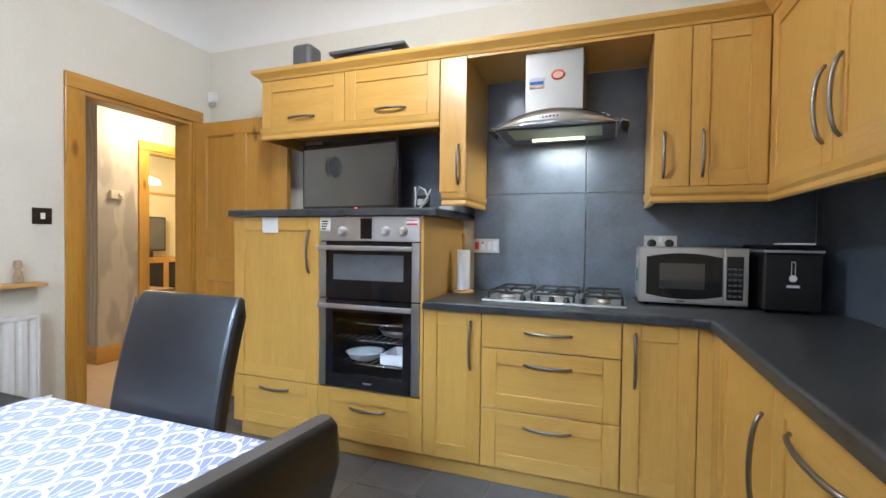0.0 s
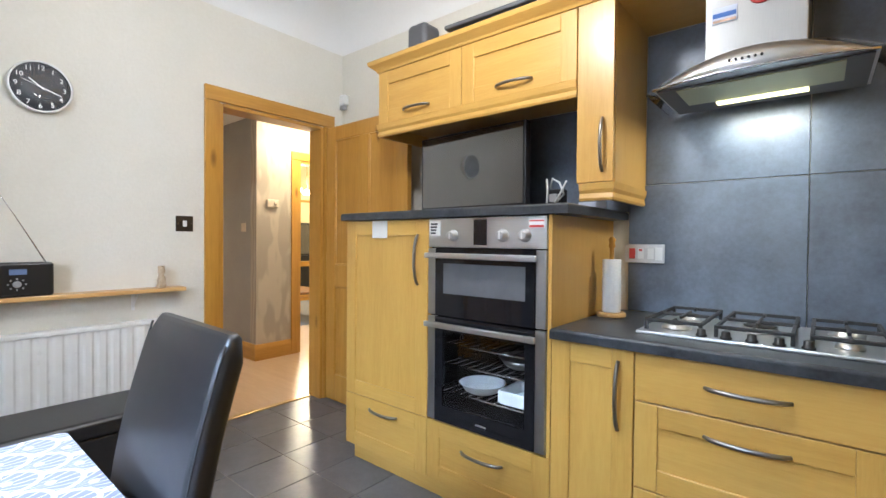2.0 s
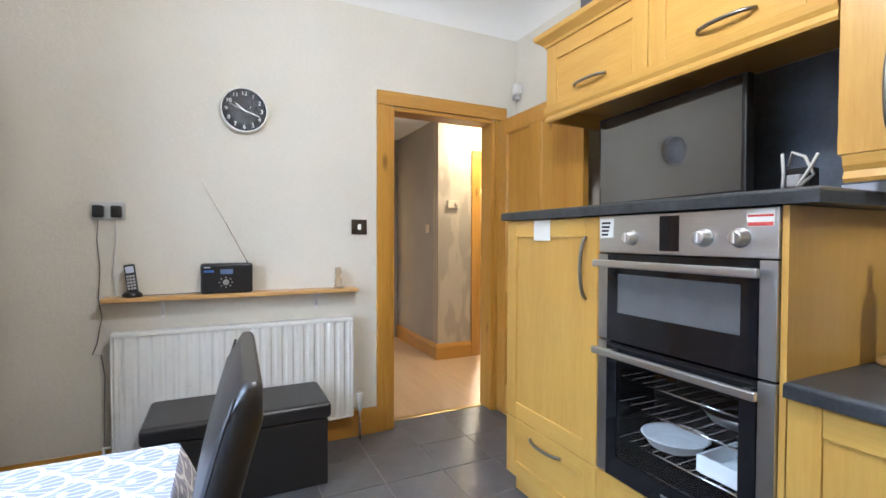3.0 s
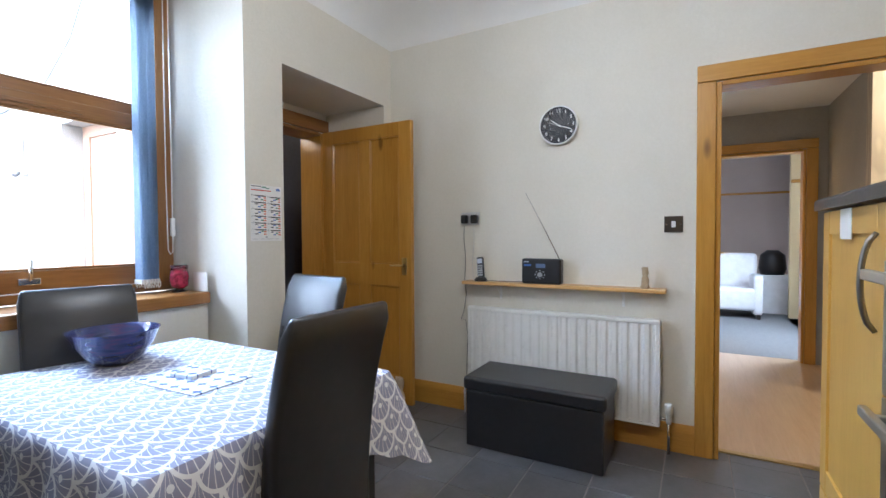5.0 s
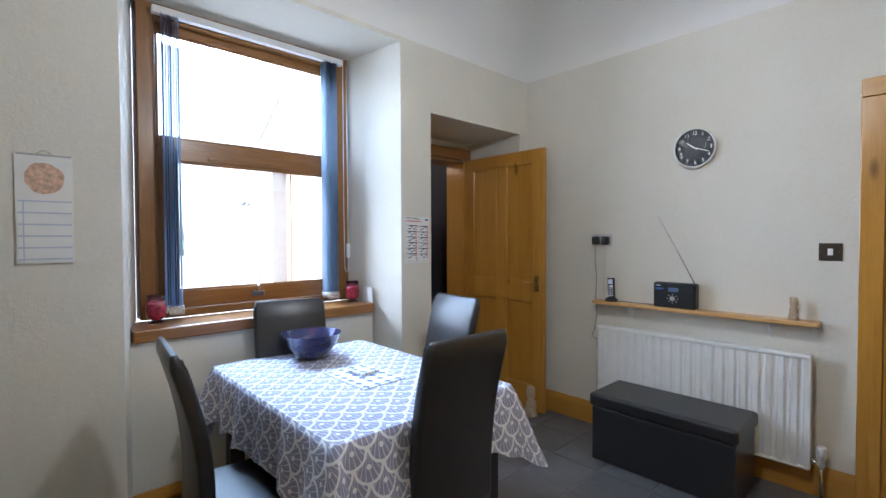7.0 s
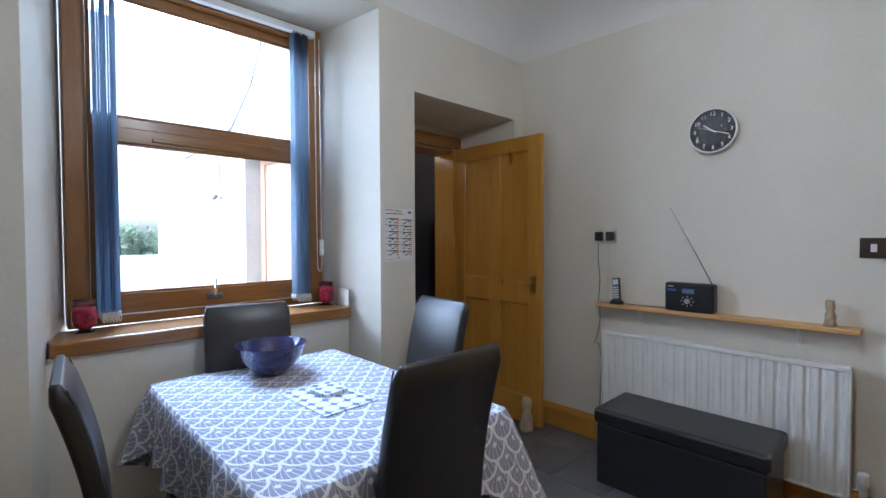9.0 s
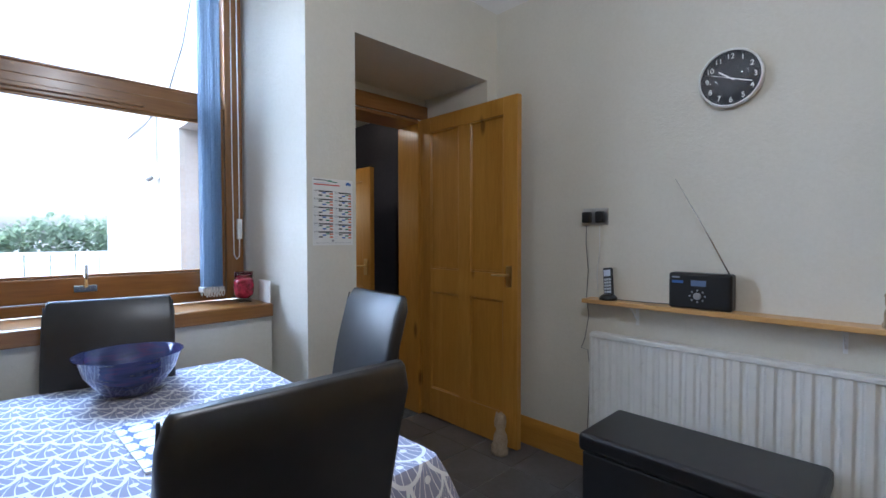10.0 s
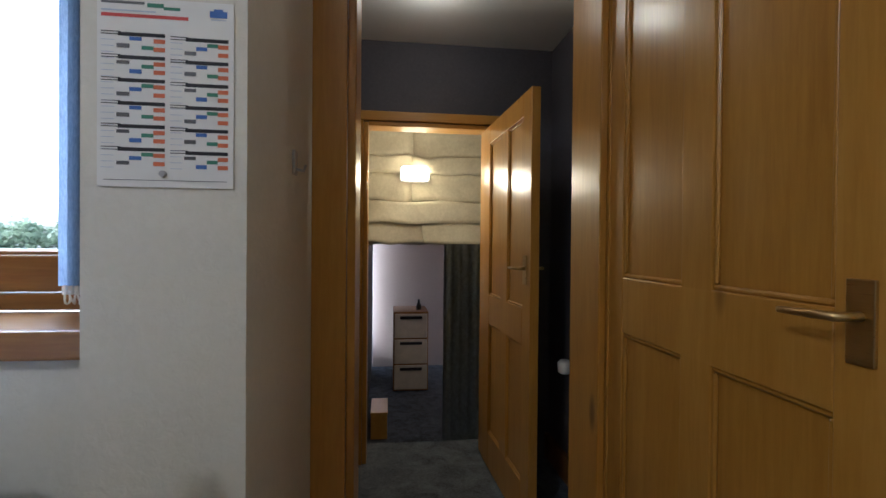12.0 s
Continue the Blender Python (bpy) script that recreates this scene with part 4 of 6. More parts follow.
part("side_cover", box(0.045, 2.798, 0.155, 0.096, 2.810, 0.765, bevel=0.003), WHITE, rad)
part("side_cover", box(0.045, 1.583, 0.155, 0.096, 1.595, 0.765, bevel=0.003), WHITE, rad)
valve = part("valve", lathe((0.075, 2.855, 0.175), [(0.012, 0), (0.016, 0.02), (0.014, 0.05), (0.021, 0.055), (0.022, 0.105), (0.019, 0.115)], 16), WHITE, rad, "white thermostatic valve head")
part("pipe", tube([(0.075, 2.855, 0.0), (0.075, 2.855, 0.18)], 0.008, 8), CHROME, valve)
part("pipe", tube([(0.075, 2.80, 0.20), (0.075, 2.855, 0.20)], 0.009, 8), CHROME, valve)
part("pipe", tube([(0.060, 1.545, 0.0), (0.060, 1.545, 0.19), (0.065, 1.59, 0.195)], 0.008, 8), WHITE, rad)

shelf = thing("wall_shelf", (0.06, 2.19, 0.92), "pale wooden wall shelf above the radiator", "shelf")
part("board", box(0.002, 1.548, 0.922, 0.118, 2.838, 0.944, bevel=0.003), SHELF, shelf)
for y in (1.80, 2.60):
    br = part("bracket", boxes((0.002, y - 0.008, 0.82, 0.005, y + 0.008, 0.921), (0.005, y - 0.008, 0.917, 0.095, y + 0.008, 0.921)), WHITE, shelf, "white metal bracket")
    part("strut", tube([(0.005, y, 0.84), (0.085, y, 0.916)], 0.003, 6), WHITE, br)

radio = thing("radio", (0.06, 2.11, 0.944), "black portable radio with a raised aerial", "radio")
part("body", box(0.030, 1.982, 0.945, 0.100, 2.240, 1.108, bevel=0.012, seg=3), BLACKPLASTIC, radio)
part("display", box(0.1003, 2.078, 1.050, 0.1015, 2.140, 1.076), DISPLAY, radio, "dim blue display window")
part("badge", box(0.1003, 1.998, 1.060, 0.1015, 2.046, 1.072), BLUEINK, radio)
part("lettering", box(0.1003, 1.998, 1.084, 0.1012, 2.030, 1.090), PALEINK, radio)
dial = part("dial", lathe((0.1005, 2.105, 1.005), [(0.016, 0), (0.016, 0.006), (0.012, 0.009)], 16, "x"), SILVER, radio, "silver tuning dial")
for k in range(8):
    a = 2 * math.pi * k / 8
    part("button", lathe((0.1005, 2.105 + 0.031 * math.cos(a), 1.005 + 0.026 * math.sin(a)), [(0.0045, 0), (0.004, 0.002)], 8, "x"), SILVER, radio)
part("aerial", tube([(0.045, 2.225, 1.09), (0.048, 2.11, 1.32), (0.053, 1.992, 1.543)], [0.0035, 0.0025, 0.0015], 6), CHROME, radio)

phone = thing("cordless_phone", (0.075, 1.68, 0.944), "black and silver cordless phone on its cradle", "phone")
part("cradle", lathe((0.07, 1.675, 0.9445), [(0.045, 0), (0.045, 0.012), (0.032, 0.026), (0.02, 0.03)], 20), BLACKPLASTIC, phone)
hs = box(-0.012, -0.024, 0, 0.012, 0.024, 0.150, bevel=0.006)
bmesh.ops.transform(hs, matrix=pose(0.068, 1.678, 0.962, 0, -10, 0) @ Matrix.Rotation(radians(8), 4, "X"), verts=hs.verts)
hand = part("handset", hs, BLACKPLASTIC, phone)
for q in [(-0.018 + 0.013 * i, 0.018 + 0.016 * j, -0.008 + 0.013 * i, 0.029 + 0.016 * j) for i in range(3) for j in range(5)] + [(-0.018, 0.105, 0.018, 0.138)]:
    kp = box(0.0122, q[0], q[1], 0.0135, q[2], q[3])
    bmesh.ops.transform(kp, matrix=pose(0.068, 1.678, 0.962, 0, -10, 0) @ Matrix.Rotation(radians(8), 4, "X"), verts=kp.verts)
    part("key" if q[3] < 0.12 else "display", kp, SILVER if q[3] < 0.12 else PALEINK, hand)
single("phone_lead", tube([(0.06, 1.72, 0.960), (0.05, 1.80, 0.9585), (0.045, 1.90, 0.959), (0.04, 1.985, 0.961)], 0.0025, 6), WIRE, "black phone lead lying along the shelf", "cable")


def figurine(name, x, y, z, h, label):
    bm = bmesh.new()
    lathe((x, y, z), [(0.19 * h, 0), (0.20 * h, 0.10 * h), (0.15 * h, 0.16 * h), (0.17 * h, 0.3 * h), (0.16 * h, 0.45 * h), (0.10 * h, 0.58 * h), (0.13 * h, 0.66 * h), (0.15 * h, 0.78 * h), (0.12 * h, 0.90 * h), (0.05 * h, 0.98 * h)], 14, bm=bm)
    for sg in (-1, 1):
        lathe((x, y + sg * 0.10 * h, z + 0.86 * h), [(0.045 * h, 0), (0.045 * h, 0.06 * h), (0.01 * h, 0.13 * h)], 8, bm=bm)
        lathe((x + 0.12 * h, y + sg * 0.09 * h, z), [(0.06 * h, 0), (0.06 * h, 0.22 * h), (0.03 * h, 0.32 * h)], 8, bm=bm)
    for v in bm.verts:
        v.co += Vector((noise.noise(v.co * 60), noise.noise(v.co * 60 + Vector((5, 0, 0))), 0)) * 0.03 * h
    return single(name, bm, TERRA, label, "ornament")


figurine("ornament", 0.06, 2.725, 0.955, 0.128, "small weathered animal figurine on the shelf")
figurine("cat_ornament", 0.23, 1.09, 0.0, 0.245, "weathered stone cat ornament holding the door open")


def wall_plate(name, y, z, w, h, label, rockers, category):
    t = thing(name, (0.0, y, z), label, category)
    part("plate", box(0.001, y - w / 2, z - h / 2, 0.008, y + w / 2, z + h / 2, bevel=0.002), BRONZE, t)
    for o in (-0.38, 0.38):
        part("screw", lathe((0.0082, y + w * o, z), [(0.004, 0), (0.003, 0.001)], 8, "x"), CHROME, t)
    for k in range(rockers):
        o = (k - (rockers - 1) / 2) * w * 0.25
        part("rocker", box(0.0082, y + o - 0.011, z - 0.018, 0.016, y + o + 0.011, z + 0.018, bevel=0.002), WHITE, t)
    return t


wall_plate("light_switch", 2.870, 1.330, 0.098, 0.094, "dark bronze light switch with a white rocker", 1, "switch")
sock = thing("double_socket", (0, 1.565, 1.385), "brushed steel double socket with two black chargers", "socket")
part("plate", box(0.001, 1.495, 1.340, 0.008, 1.640, 1.430, bevel=0.002), STEEL, sock)
for y in (1.528, 1.604):
    ch = part("charger", box(0.0085, y - 0.023, 1.350, 0.046, y + 0.023, 1.410, bevel=0.008, seg=3), BLACKPLASTIC, sock, "black plug-in charger")
    part("cap", box(0.0463, y - 0.016, 1.36, 0.050, y + 0.016, 1.40, bevel=0.002), BLACKPLASTIC, ch)
for pts, mat, lb in (([(0.03, 1.528, 1.343), (0.02, 1.520, 1.25), (0.012, 1.530, 1.10), (0.014, 1.522, 0.95), (0.012, 1.535, 0.85), (0.016, 1.515, 0.72), (0.02, 1.495, 0.665), (0.012, 1.53, 0.66), (0.012, 1.545, 0.55), (0.03, 1.54, 0.20), (0.024, 1.545, 0.17)], WIRE, "thin dark charger cable hanging down the wall"),
                     ([(0.03, 1.604, 1.343), (0.016, 1.598, 1.22), (0.018, 1.585, 1.08), (0.03, 1.60, 0.955)], WHITEWIRE, "thin pale cable running down to the phone")):
    single("charger_cable", tube(pts, 0.0022, 6), mat, lb, "cable")

clock = thing("wall_clock", (0, 2.205, 1.965), "round black-faced wall clock with a white rim", "clock")
CY, CZ = 2.205, 1.965
part("rim", lathe((0.002, CY, CZ), [(0.142, 0), (0.150, 0.01), (0.150, 0.035), (0.146, 0.041), (0.139, 0.040), (0.136, 0.020), (0.136, 0.0)], 48, "x", caps=False), WHITE, clock)
face = part("face", lathe((0.010, CY, CZ), [(0.137, 0), (0.137, 0.012), (0.05, 0.0122)], 48, "x"), INK, clock)
for k in range(1, 13):
    a = radians(90 - 30 * k)
    me = text_mesh(str(k), 0.036)
    turn = Matrix(((0, 0, 1, 0.0225), (1, 0, 0, CY + 0.106 * math.cos(a)), (0, 1, 0, CZ + 0.106 * math.sin(a)), (0, 0, 0, 1)))
    me.transform(clock.matrix_basis.inverted() @ turn)
    me.materials.append(PAPER)
    ob = new("numeral", me)
    ob.parent = face
for length, w, deg, n in ((0.068, 0.006, 308, "hour_hand"), (0.100, 0.0045, 110, "minute_hand"), (0.095, 0.0018, 290, "second_hand")):
    bm = box(0.0, -w / 2, -0.02, 0.0015, w / 2, length)
    bmesh.ops.transform(bm, matrix=Matrix.Translation((0.0245 if n == "hour_hand" else 0.027, CY, CZ)) @ Matrix.Rotation(-radians(deg), 4, "X"), verts=bm.verts)
    part(n.replace("hand", "pointer"), bm, PAPER, clock)
cover = part("glass_cover", lathe((0.036, CY, CZ), [(0.1385, 0), (0.1385, 0.002), (0.03, 0.0021)], 48, "x"), GLASS, clock)
cover.visible_shadow = False
clock.rotation_euler[1] = radians(3.5)
clock.location.x += 0.008
clock.location.z += 0.006
clock.scale = (0.83, 0.83, 0.83)

sensor = thing("alarm_sensor", (0.09, NORTH, 2.30), "small white alarm sensor in the wall corner", "sensor")
part("body", box(0.075, NORTH - 0.05, 2.265, 0.140, NORTH - 0.001, 2.345, bevel=0.010, seg=3), WHITE, sensor)
part("lens", box(0.083, NORTH - 0.055, 2.225, 0.132, NORTH - 0.012, 2.262, bevel=0.010, seg=3), SILVER, sensor)

sensor.location += Vector((-0.055, 0.0, 0.045))
for ob, up in ((shelf, 0.011), (radio, 0.011), (phone, 0.011), (rad, 0.006), (clock, 0.007), (sock, 0.009)):
    ob.location.z += up

# ---- south wall ----
poster = thing("wall_chart", (1.21, SOUTH, 1.24), "white paper collection chart with coloured bars", "poster")
PX1, PX0, PZ0, PZ1, PY = 1.318, 1.106, 1.246, 1.555, SOUTH + 0.002
part("sheet", box(PX0, PY, PZ0, PX1, PY + 0.0012, PZ1), PAPER, poster)


def bar(a, b, za, zb, mat):
    part("printed_bar", box(PX1 - a * (PX1 - PX0), PY + 0.0014, PZ1 - za * (PZ1 - PZ0), PX1 - b * (PX1 - PX0), PY + 0.0018, PZ1 - zb * (PZ1 - PZ0)), mat, poster)


bar(0.03, 0.34, 0.020, 0.034, GREYPLASTIC), bar(0.36, 0.48, 0.024, 0.046, GREENINK), bar(0.48, 0.60, 0.040, 0.056, GREENINK), bar(0.03, 0.42, 0.066, 0.074, PALEINK), bar(0.03, 0.66, 0.086, 0.104, REDINK)
bar(0.82, 0.95, 0.045, 0.080, BLUEINK), bar(0.85, 0.92, 0.034, 0.045, BLUEINK), bar(0.83, 0.94, 0.088, 0.094, PALEINK)
for col, (xa, xb) in enumerate(((0.03, 0.49), (0.53, 0.96))):
    w = xb - xa
    for r in range(6):
        z = 0.190 + r * 0.1215 + 0.012 * col
        bar(xa, xa + w * 0.30, z - 0.010, z - 0.006, INK), bar(xa, xa + w * 0.30, z + 0.004, z + 0.008, INK)
        bar(xa + w * 0.26, xb, z - 0.006, z + 0.013, INK)
        k = (r + 2 * col) % 3
        bar(xa + w * 0.24, xa + w * 0.44, z + (0.054, 0.022, 0.066)[k], z + (0.076, 0.040, 0.086)[k], GREYPLASTIC)
        bar(xa + w * 0.44, xa + w * 0.63, z + (0.016, 0.066, 0.040)[k], z + (0.036, 0.088, 0.060)[k], BLUEINK)
        bar(xa + w * 0.63, xa + w * 0.82, z + (0.062, 0.040, 0.020)[k], z + (0.082, 0.060, 0.040)[k], GREENINK)
        bar(xa + w * 0.82, xb, z + 0.024, z + 0.046, ORANGEINK), bar(xa + w * 0.82, xb, z + 0.068, z + 0.090, ORANGEINK)
    for k in range(22):
        bar(xa, xa + w * 0.20, 0.225 + 0.032 * k, 0.228 + 0.032 * k, PALEINK)
part("pin", lathe((PX1 - 0.48 * (PX1 - PX0), PY + 0.0014, PZ0 + 0.022), [(0.006, 0), (0.005, 0.006)], 10, "y"), SILVER, poster)
bar(0.05, 0.95, 0.962, 0.965, GREYPLASTIC)

cal = thing("wall_calendar", (3.098, SOUTH, 1.315), "white wall calendar with a ginger pet picture", "calendar")
part("sheet", box(3.012, SOUTH + 0.002, 1.318, 3.184, SOUTH + 0.010, 1.738), PAPER, cal)
part("lower_sheet", box(3.013, SOUTH + 0.0102, 1.320, 3.183, SOUTH + 0.0115, 1.565), WHITE, cal)
pet = lathe((0, 0, 0), [(0.060, 0), (0.060, 0.001)], 36, "y")
for v in pet.verts:
    v.co *= 1.0 + 0.12 * noise.noise(v.co * 28) + 0.05 * noise.noise(v.co * 75)
bmesh.ops.transform(pet, matrix=Matrix.Translation((3.100, SOUTH + 0.0103, 1.648)), verts=pet.verts)
part("picture", pet, GINGER, cal, "ginger pet picture")
for k in range(6):
    part("ruled_line", box(3.018, SOUTH + 0.0117, 1.556 - 0.045 * k, 3.178, SOUTH + 0.0121, 1.562 - 0.045 * k), PALEINK, cal)
part("ruled_line", box(3.160, SOUTH + 0.0117, 1.325, 3.164, SOUTH + 0.0121, 1.556), PALEINK, cal)
part("binding", box(3.016, SOUTH + 0.003, 1.735, 3.180, SOUTH + 0.011, 1.742), SILVER, cal)
part("hook", tube([(3.125, SOUTH + 0.006, 1.740), (3.110, SOUTH + 0.008, 1.752), (3.098, SOUTH + 0.004, 1.758), (3.086, SOUTH + 0.008, 1.752), (3.071, SOUTH + 0.006, 1.740)], 0.0018, 6), CHROME, cal)

latch = thing("wall_hook", (1.08, 0.52, 1.34), "small metal wall hook beside the back door", "hook")
part("plate", box(1.073, 0.50, 1.325, 1.080, 0.535, 1.385, bevel=0.002), SILVER, latch)
part("prong", tube([(1.075, 0.518, 1.34), (1.055, 0.518, 1.335), (1.050, 0.518, 1.35)], 0.004, 6), SILVER, latch)

# ---- oven, hob and hood ----
oven = thing("double_oven", (1.865, F, 0.392), "stainless steel built-in double oven with black glass", "oven")
OX0, OX1, OF = 1.556, 2.170, F - 0.004
part("casing", boxes((OX0, OF + 0.02, 0.39, OX1, OF + 0.50, 0.405), (OX0, OF + 0.02, 0.87, OX1, OF + 0.50, 0.90), (OX0, OF + 0.02, 1.19, OX1, OF + 0.50, 1.32), (OX0, OF + 0.02, 0.406, OX0 + 0.03, OF + 0.50, 0.869), (OX1 - 0.03, OF + 0.02, 0.406, OX1, OF + 0.50, 0.869), (OX0 + 0.031, OF + 0.48, 0.406, OX1 - 0.031, OF + 0.50, 0.869), (OX0, OF + 0.05, 0.901, OX1, OF + 0.5, 1.189)), DARKGLASS, oven)
cp = part("control_panel", box(OX0, OF - 0.004, 1.208, OX1, OF + 0.018, 1.342, bevel=0.003), STEEL, oven)
part("clock_display", box(1.818, OF - 0.0055, 1.220, 1.888, OF - 0.0042, 1.332), DARKGLASS, cp)
for x in (1.706, 1.970, 2.075):
    kn = part("knob", lathe((x, OF - 0.0045, 1.262), [(0.027, 0), (0.027, -0.005), (0.022, -0.009), (0.020, -0.028), (0.015, -0.031)], 24, "y"), STEEL, cp)
    part("pointer", box(x - 0.003, OF - 0.038, 1.247, x + 0.003, OF - 0.036, 1.280), WHITE, kn)
st = part("sticker", box(1.563, OF - 0.0054, 1.262, 1.626, OF - 0.0043, 1.333), PAPER, cp, "white energy sticker")
for k in range(4):
    part("printed_bar", box(1.569, OF - 0.0058, 1.270 + 0.014 * k, 1.600 + 0.004 * k, OF - 0.0055, 1.278 + 0.014 * k), INK, st)
st = part("sticker", box(2.090, OF - 0.0054, 1.292, 2.160, OF - 0.0043, 1.338), PAPER, cp, "white and red sticker")
part("printed_bar", box(2.093, OF - 0.0058, 1.294, 2.157, OF - 0.0055, 1.304), REDINK, st)
part("printed_bar", box(2.093, OF - 0.0058, 1.318, 2.157, OF - 0.0055, 1.324), REDINK, st)


# Grey of the upper pane paints in the window's reflection.
OVENPANE = plain("oven_pane_grey_sheen", (0.13, 0.13, 0.135), 0.16)


def oven_door(z0, z1, w0, w1, see):
    a, b = OX0 + 0.046, OX1 - 0.046
    d = part("oven_door", boxes((a, OF - 0.008, z0, b, OF + 0.014, w0), (a, OF - 0.008, w1, b, OF + 0.014, z1), (a, OF - 0.008, w0, a + 0.045, OF + 0.014, w1), (b - 0.045, OF - 0.008, w0, b, OF + 0.014, w1)), DARKGLASS, oven)
    part("side_trim", box(OX0, OF - 0.006, z0, OX0 + 0.045, OF + 0.016, z1, bevel=0.002), STEEL_V, d, "brushed steel side trim")
    part("side_trim", box(OX1 - 0.045, OF - 0.006, z0, OX1, OF + 0.016, z1, bevel=0.002), STEEL_V, d, "brushed steel side trim")
    g = part("window_pane", box(a + 0.045, OF - 0.004, w0, b - 0.045, OF, w1), GLASS if see else OVENPANE, d)
    g.visible_shadow = not see
    part("door_handle", boxes((a - 0.035, OF - 0.052, z1 - 0.045, b + 0.02, OF - 0.034, z1 - 0.020), (a + 0.01, OF - 0.0345, z1 - 0.041, a + 0.03, OF - 0.009, z1 - 0.024), (b - 0.03, OF - 0.0345, z1 - 0.041, b - 0.01, OF - 0.009, z1 - 0.024), bevel=0.004), STEEL, d, "brushed steel bar handle")
    return d


low = oven_door(0.397, 0.884, 0.472, 0.820, True)
part("badge", box(1.840, OF - 0.0095, 0.428, 1.895, OF - 0.0082, 0.435), SILVER, low)
oven_door(0.892, 1.203, 0.995, 1.135, False)
for z in (0.515, 0.65, 0.745):
    bars = bmesh.new()
    for k in range(12):
        x = 1.602 + 0.0475 * k
        tube([(x, OF + 0.06, z), (x, OF + 0.45, z)], 0.0025, 6, bm=bars)
    tube([(1.592, OF + 0.06, z), (2.134, OF + 0.06, z)], 0.004, 6, bm=bars)
    part("wire_rack", bars, CHROME, oven)
dish = thing("baking_dish", (1.80, 3.45, 0.5185), "white oval baking dish inside the oven", "dish")
part("body", lathe((1.76, 3.53, 0.519), [(0.06, 0), (0.085, 0.012), (0.105, 0.045), (0.112, 0.047), (0.100, 0.045), (0.078, 0.015)], 28), WHITE, dish)
dish = thing("roasting_dish", (2.0, 3.55, 0.5185), "white rectangular roasting dish inside the oven", "dish")
part("body", boxes((1.91, 3.45, 0.519, 2.08, 3.63, 0.527), (1.905, 3.44, 0.527, 2.085, 3.448, 0.58), (1.905, 3.632, 0.527, 2.085, 3.64, 0.58), (1.905, 3.449, 0.527, 1.913, 3.631, 0.58), (2.077, 3.449, 0.527, 2.085, 3.631, 0.58)), WHITE, dish)
single("frying_pan", lathe((1.94, 3.63, 0.6545), [(0.09, 0), (0.10, 0.005), (0.125, 0.04), (0.128, 0.04), (0.102, 0.008)], 28), PEWTER, "dark round pan on the oven rack", "pan")

hob = thing("gas_hob", (2.84, 3.6, WT), "stainless steel five-burner gas hob in the worktop", "hob")
HX0, HX1, HY0, HY1 = 2.490, 3.195, 3.345, 3.845
part("tray", box(HX0, HY0, WT + 0.0005, HX1, HY1, WT + 0.012, bevel=0.004), STEEL, hob)
IRON = plain("cast_iron", (0.02, 0.02, 0.021), 0.55)
for x, y, r in ((2.60, 3.47, 0.040), (2.60, 3.72, 0.032), (2.845, 3.61, 0.055), (3.085, 3.72, 0.040), (3.085, 3.47, 0.030)):
    bn = part("burner", lathe((x, y, WT + 0.0125), [(r * 1.25, 0), (r * 1.25, 0.008), (r, 0.010), (r, 0.018)], 24), STEEL, hob)
    part("burner_cap", lathe((x, y, WT + 0.031), [(r * 0.9, 0), (r * 0.95, 0.004), (r * 0.6, 0.008)], 24), IRON, bn)
for gx0, gx1 in ((2.51, 2.70), (2.735, 2.955), (2.99, 3.18)):
    g = bmesh.new()
    for y in (3.39, 3.60, 3.81):
        bm_box(g, gx0, y - 0.006, WT + 0.042, gx1, y + 0.006, WT + 0.054, bevel=0.002, seg=1)
    for x in (gx0, gx1 - 0.012):
        bm_box(g, x, 3.39, WT + 0.041, x + 0.012, 3.81, WT + 0.053, bevel=0.002, seg=1)
        for y in (3.385, 3.80):
            bm_box(g, x, y, WT + 0.0122, x + 0.012, y + 0.012, WT + 0.042)
    cx = (gx0 + gx1) / 2
    for ya, yb in ((3.39, 3.44), (3.51, 3.69), (3.76, 3.81)):
        bm_box(g, cx - 0.005, ya, WT + 0.043, cx + 0.005, yb, WT + 0.055, bevel=0.002, seg=1)
    part("pan_support", g, IRON, hob, "black cast iron pan support")
for k in range(5):
    part("control_knob", lathe((2.70 + 0.072 * k, 3.372, WT + 0.0125), [(0.018, 0), (0.018, 0.006), (0.014, 0.009), (0.013, 0.024), (0.010, 0.026)], 16), BLACKPLASTIC, hob)

hob.location += Vector((-0.018, 0.135, 0.0))
hood = thing("cooker_hood", (2.805, 3.8, 1.81), "stainless steel chimney cooker hood with a curved glass canopy", "cooker hood")
part("chimney", box(2.652, 3.650, 1.885, 2.950, NORTH - 0.013, 2.220, bevel=0.004), STEEL_V, hood)


def canopy():
    """Thin curved glass that oversails the steel body at both ends."""
    bm = bmesh.new()
    rows = []
    for k in range(17):
        t = k / 16 * 2 - 1
        z = 1.903 - 0.082 * t * t
        x = 2.810 + 0.365 * t
        y = 3.60 + 0.06 * t * t
        rows.append([bm.verts.new(p) for p in ((x, y, z), (x, NORTH - 0.06, z), (x, NORTH - 0.06, z + 0.005), (x, y, z + 0.005))])
    for a, b in zip(rows, rows[1:]):
        for k in range(4):
            bm.faces.new((a[k], a[(k + 1) % 4], b[(k + 1) % 4], b[k])).smooth = True
    bm.faces.new(rows[0][::-1]), bm.faces.new(rows[-1])
    return bm


part("glass_canopy", canopy(), CLEAR, hood, "clear curved glass canopy")


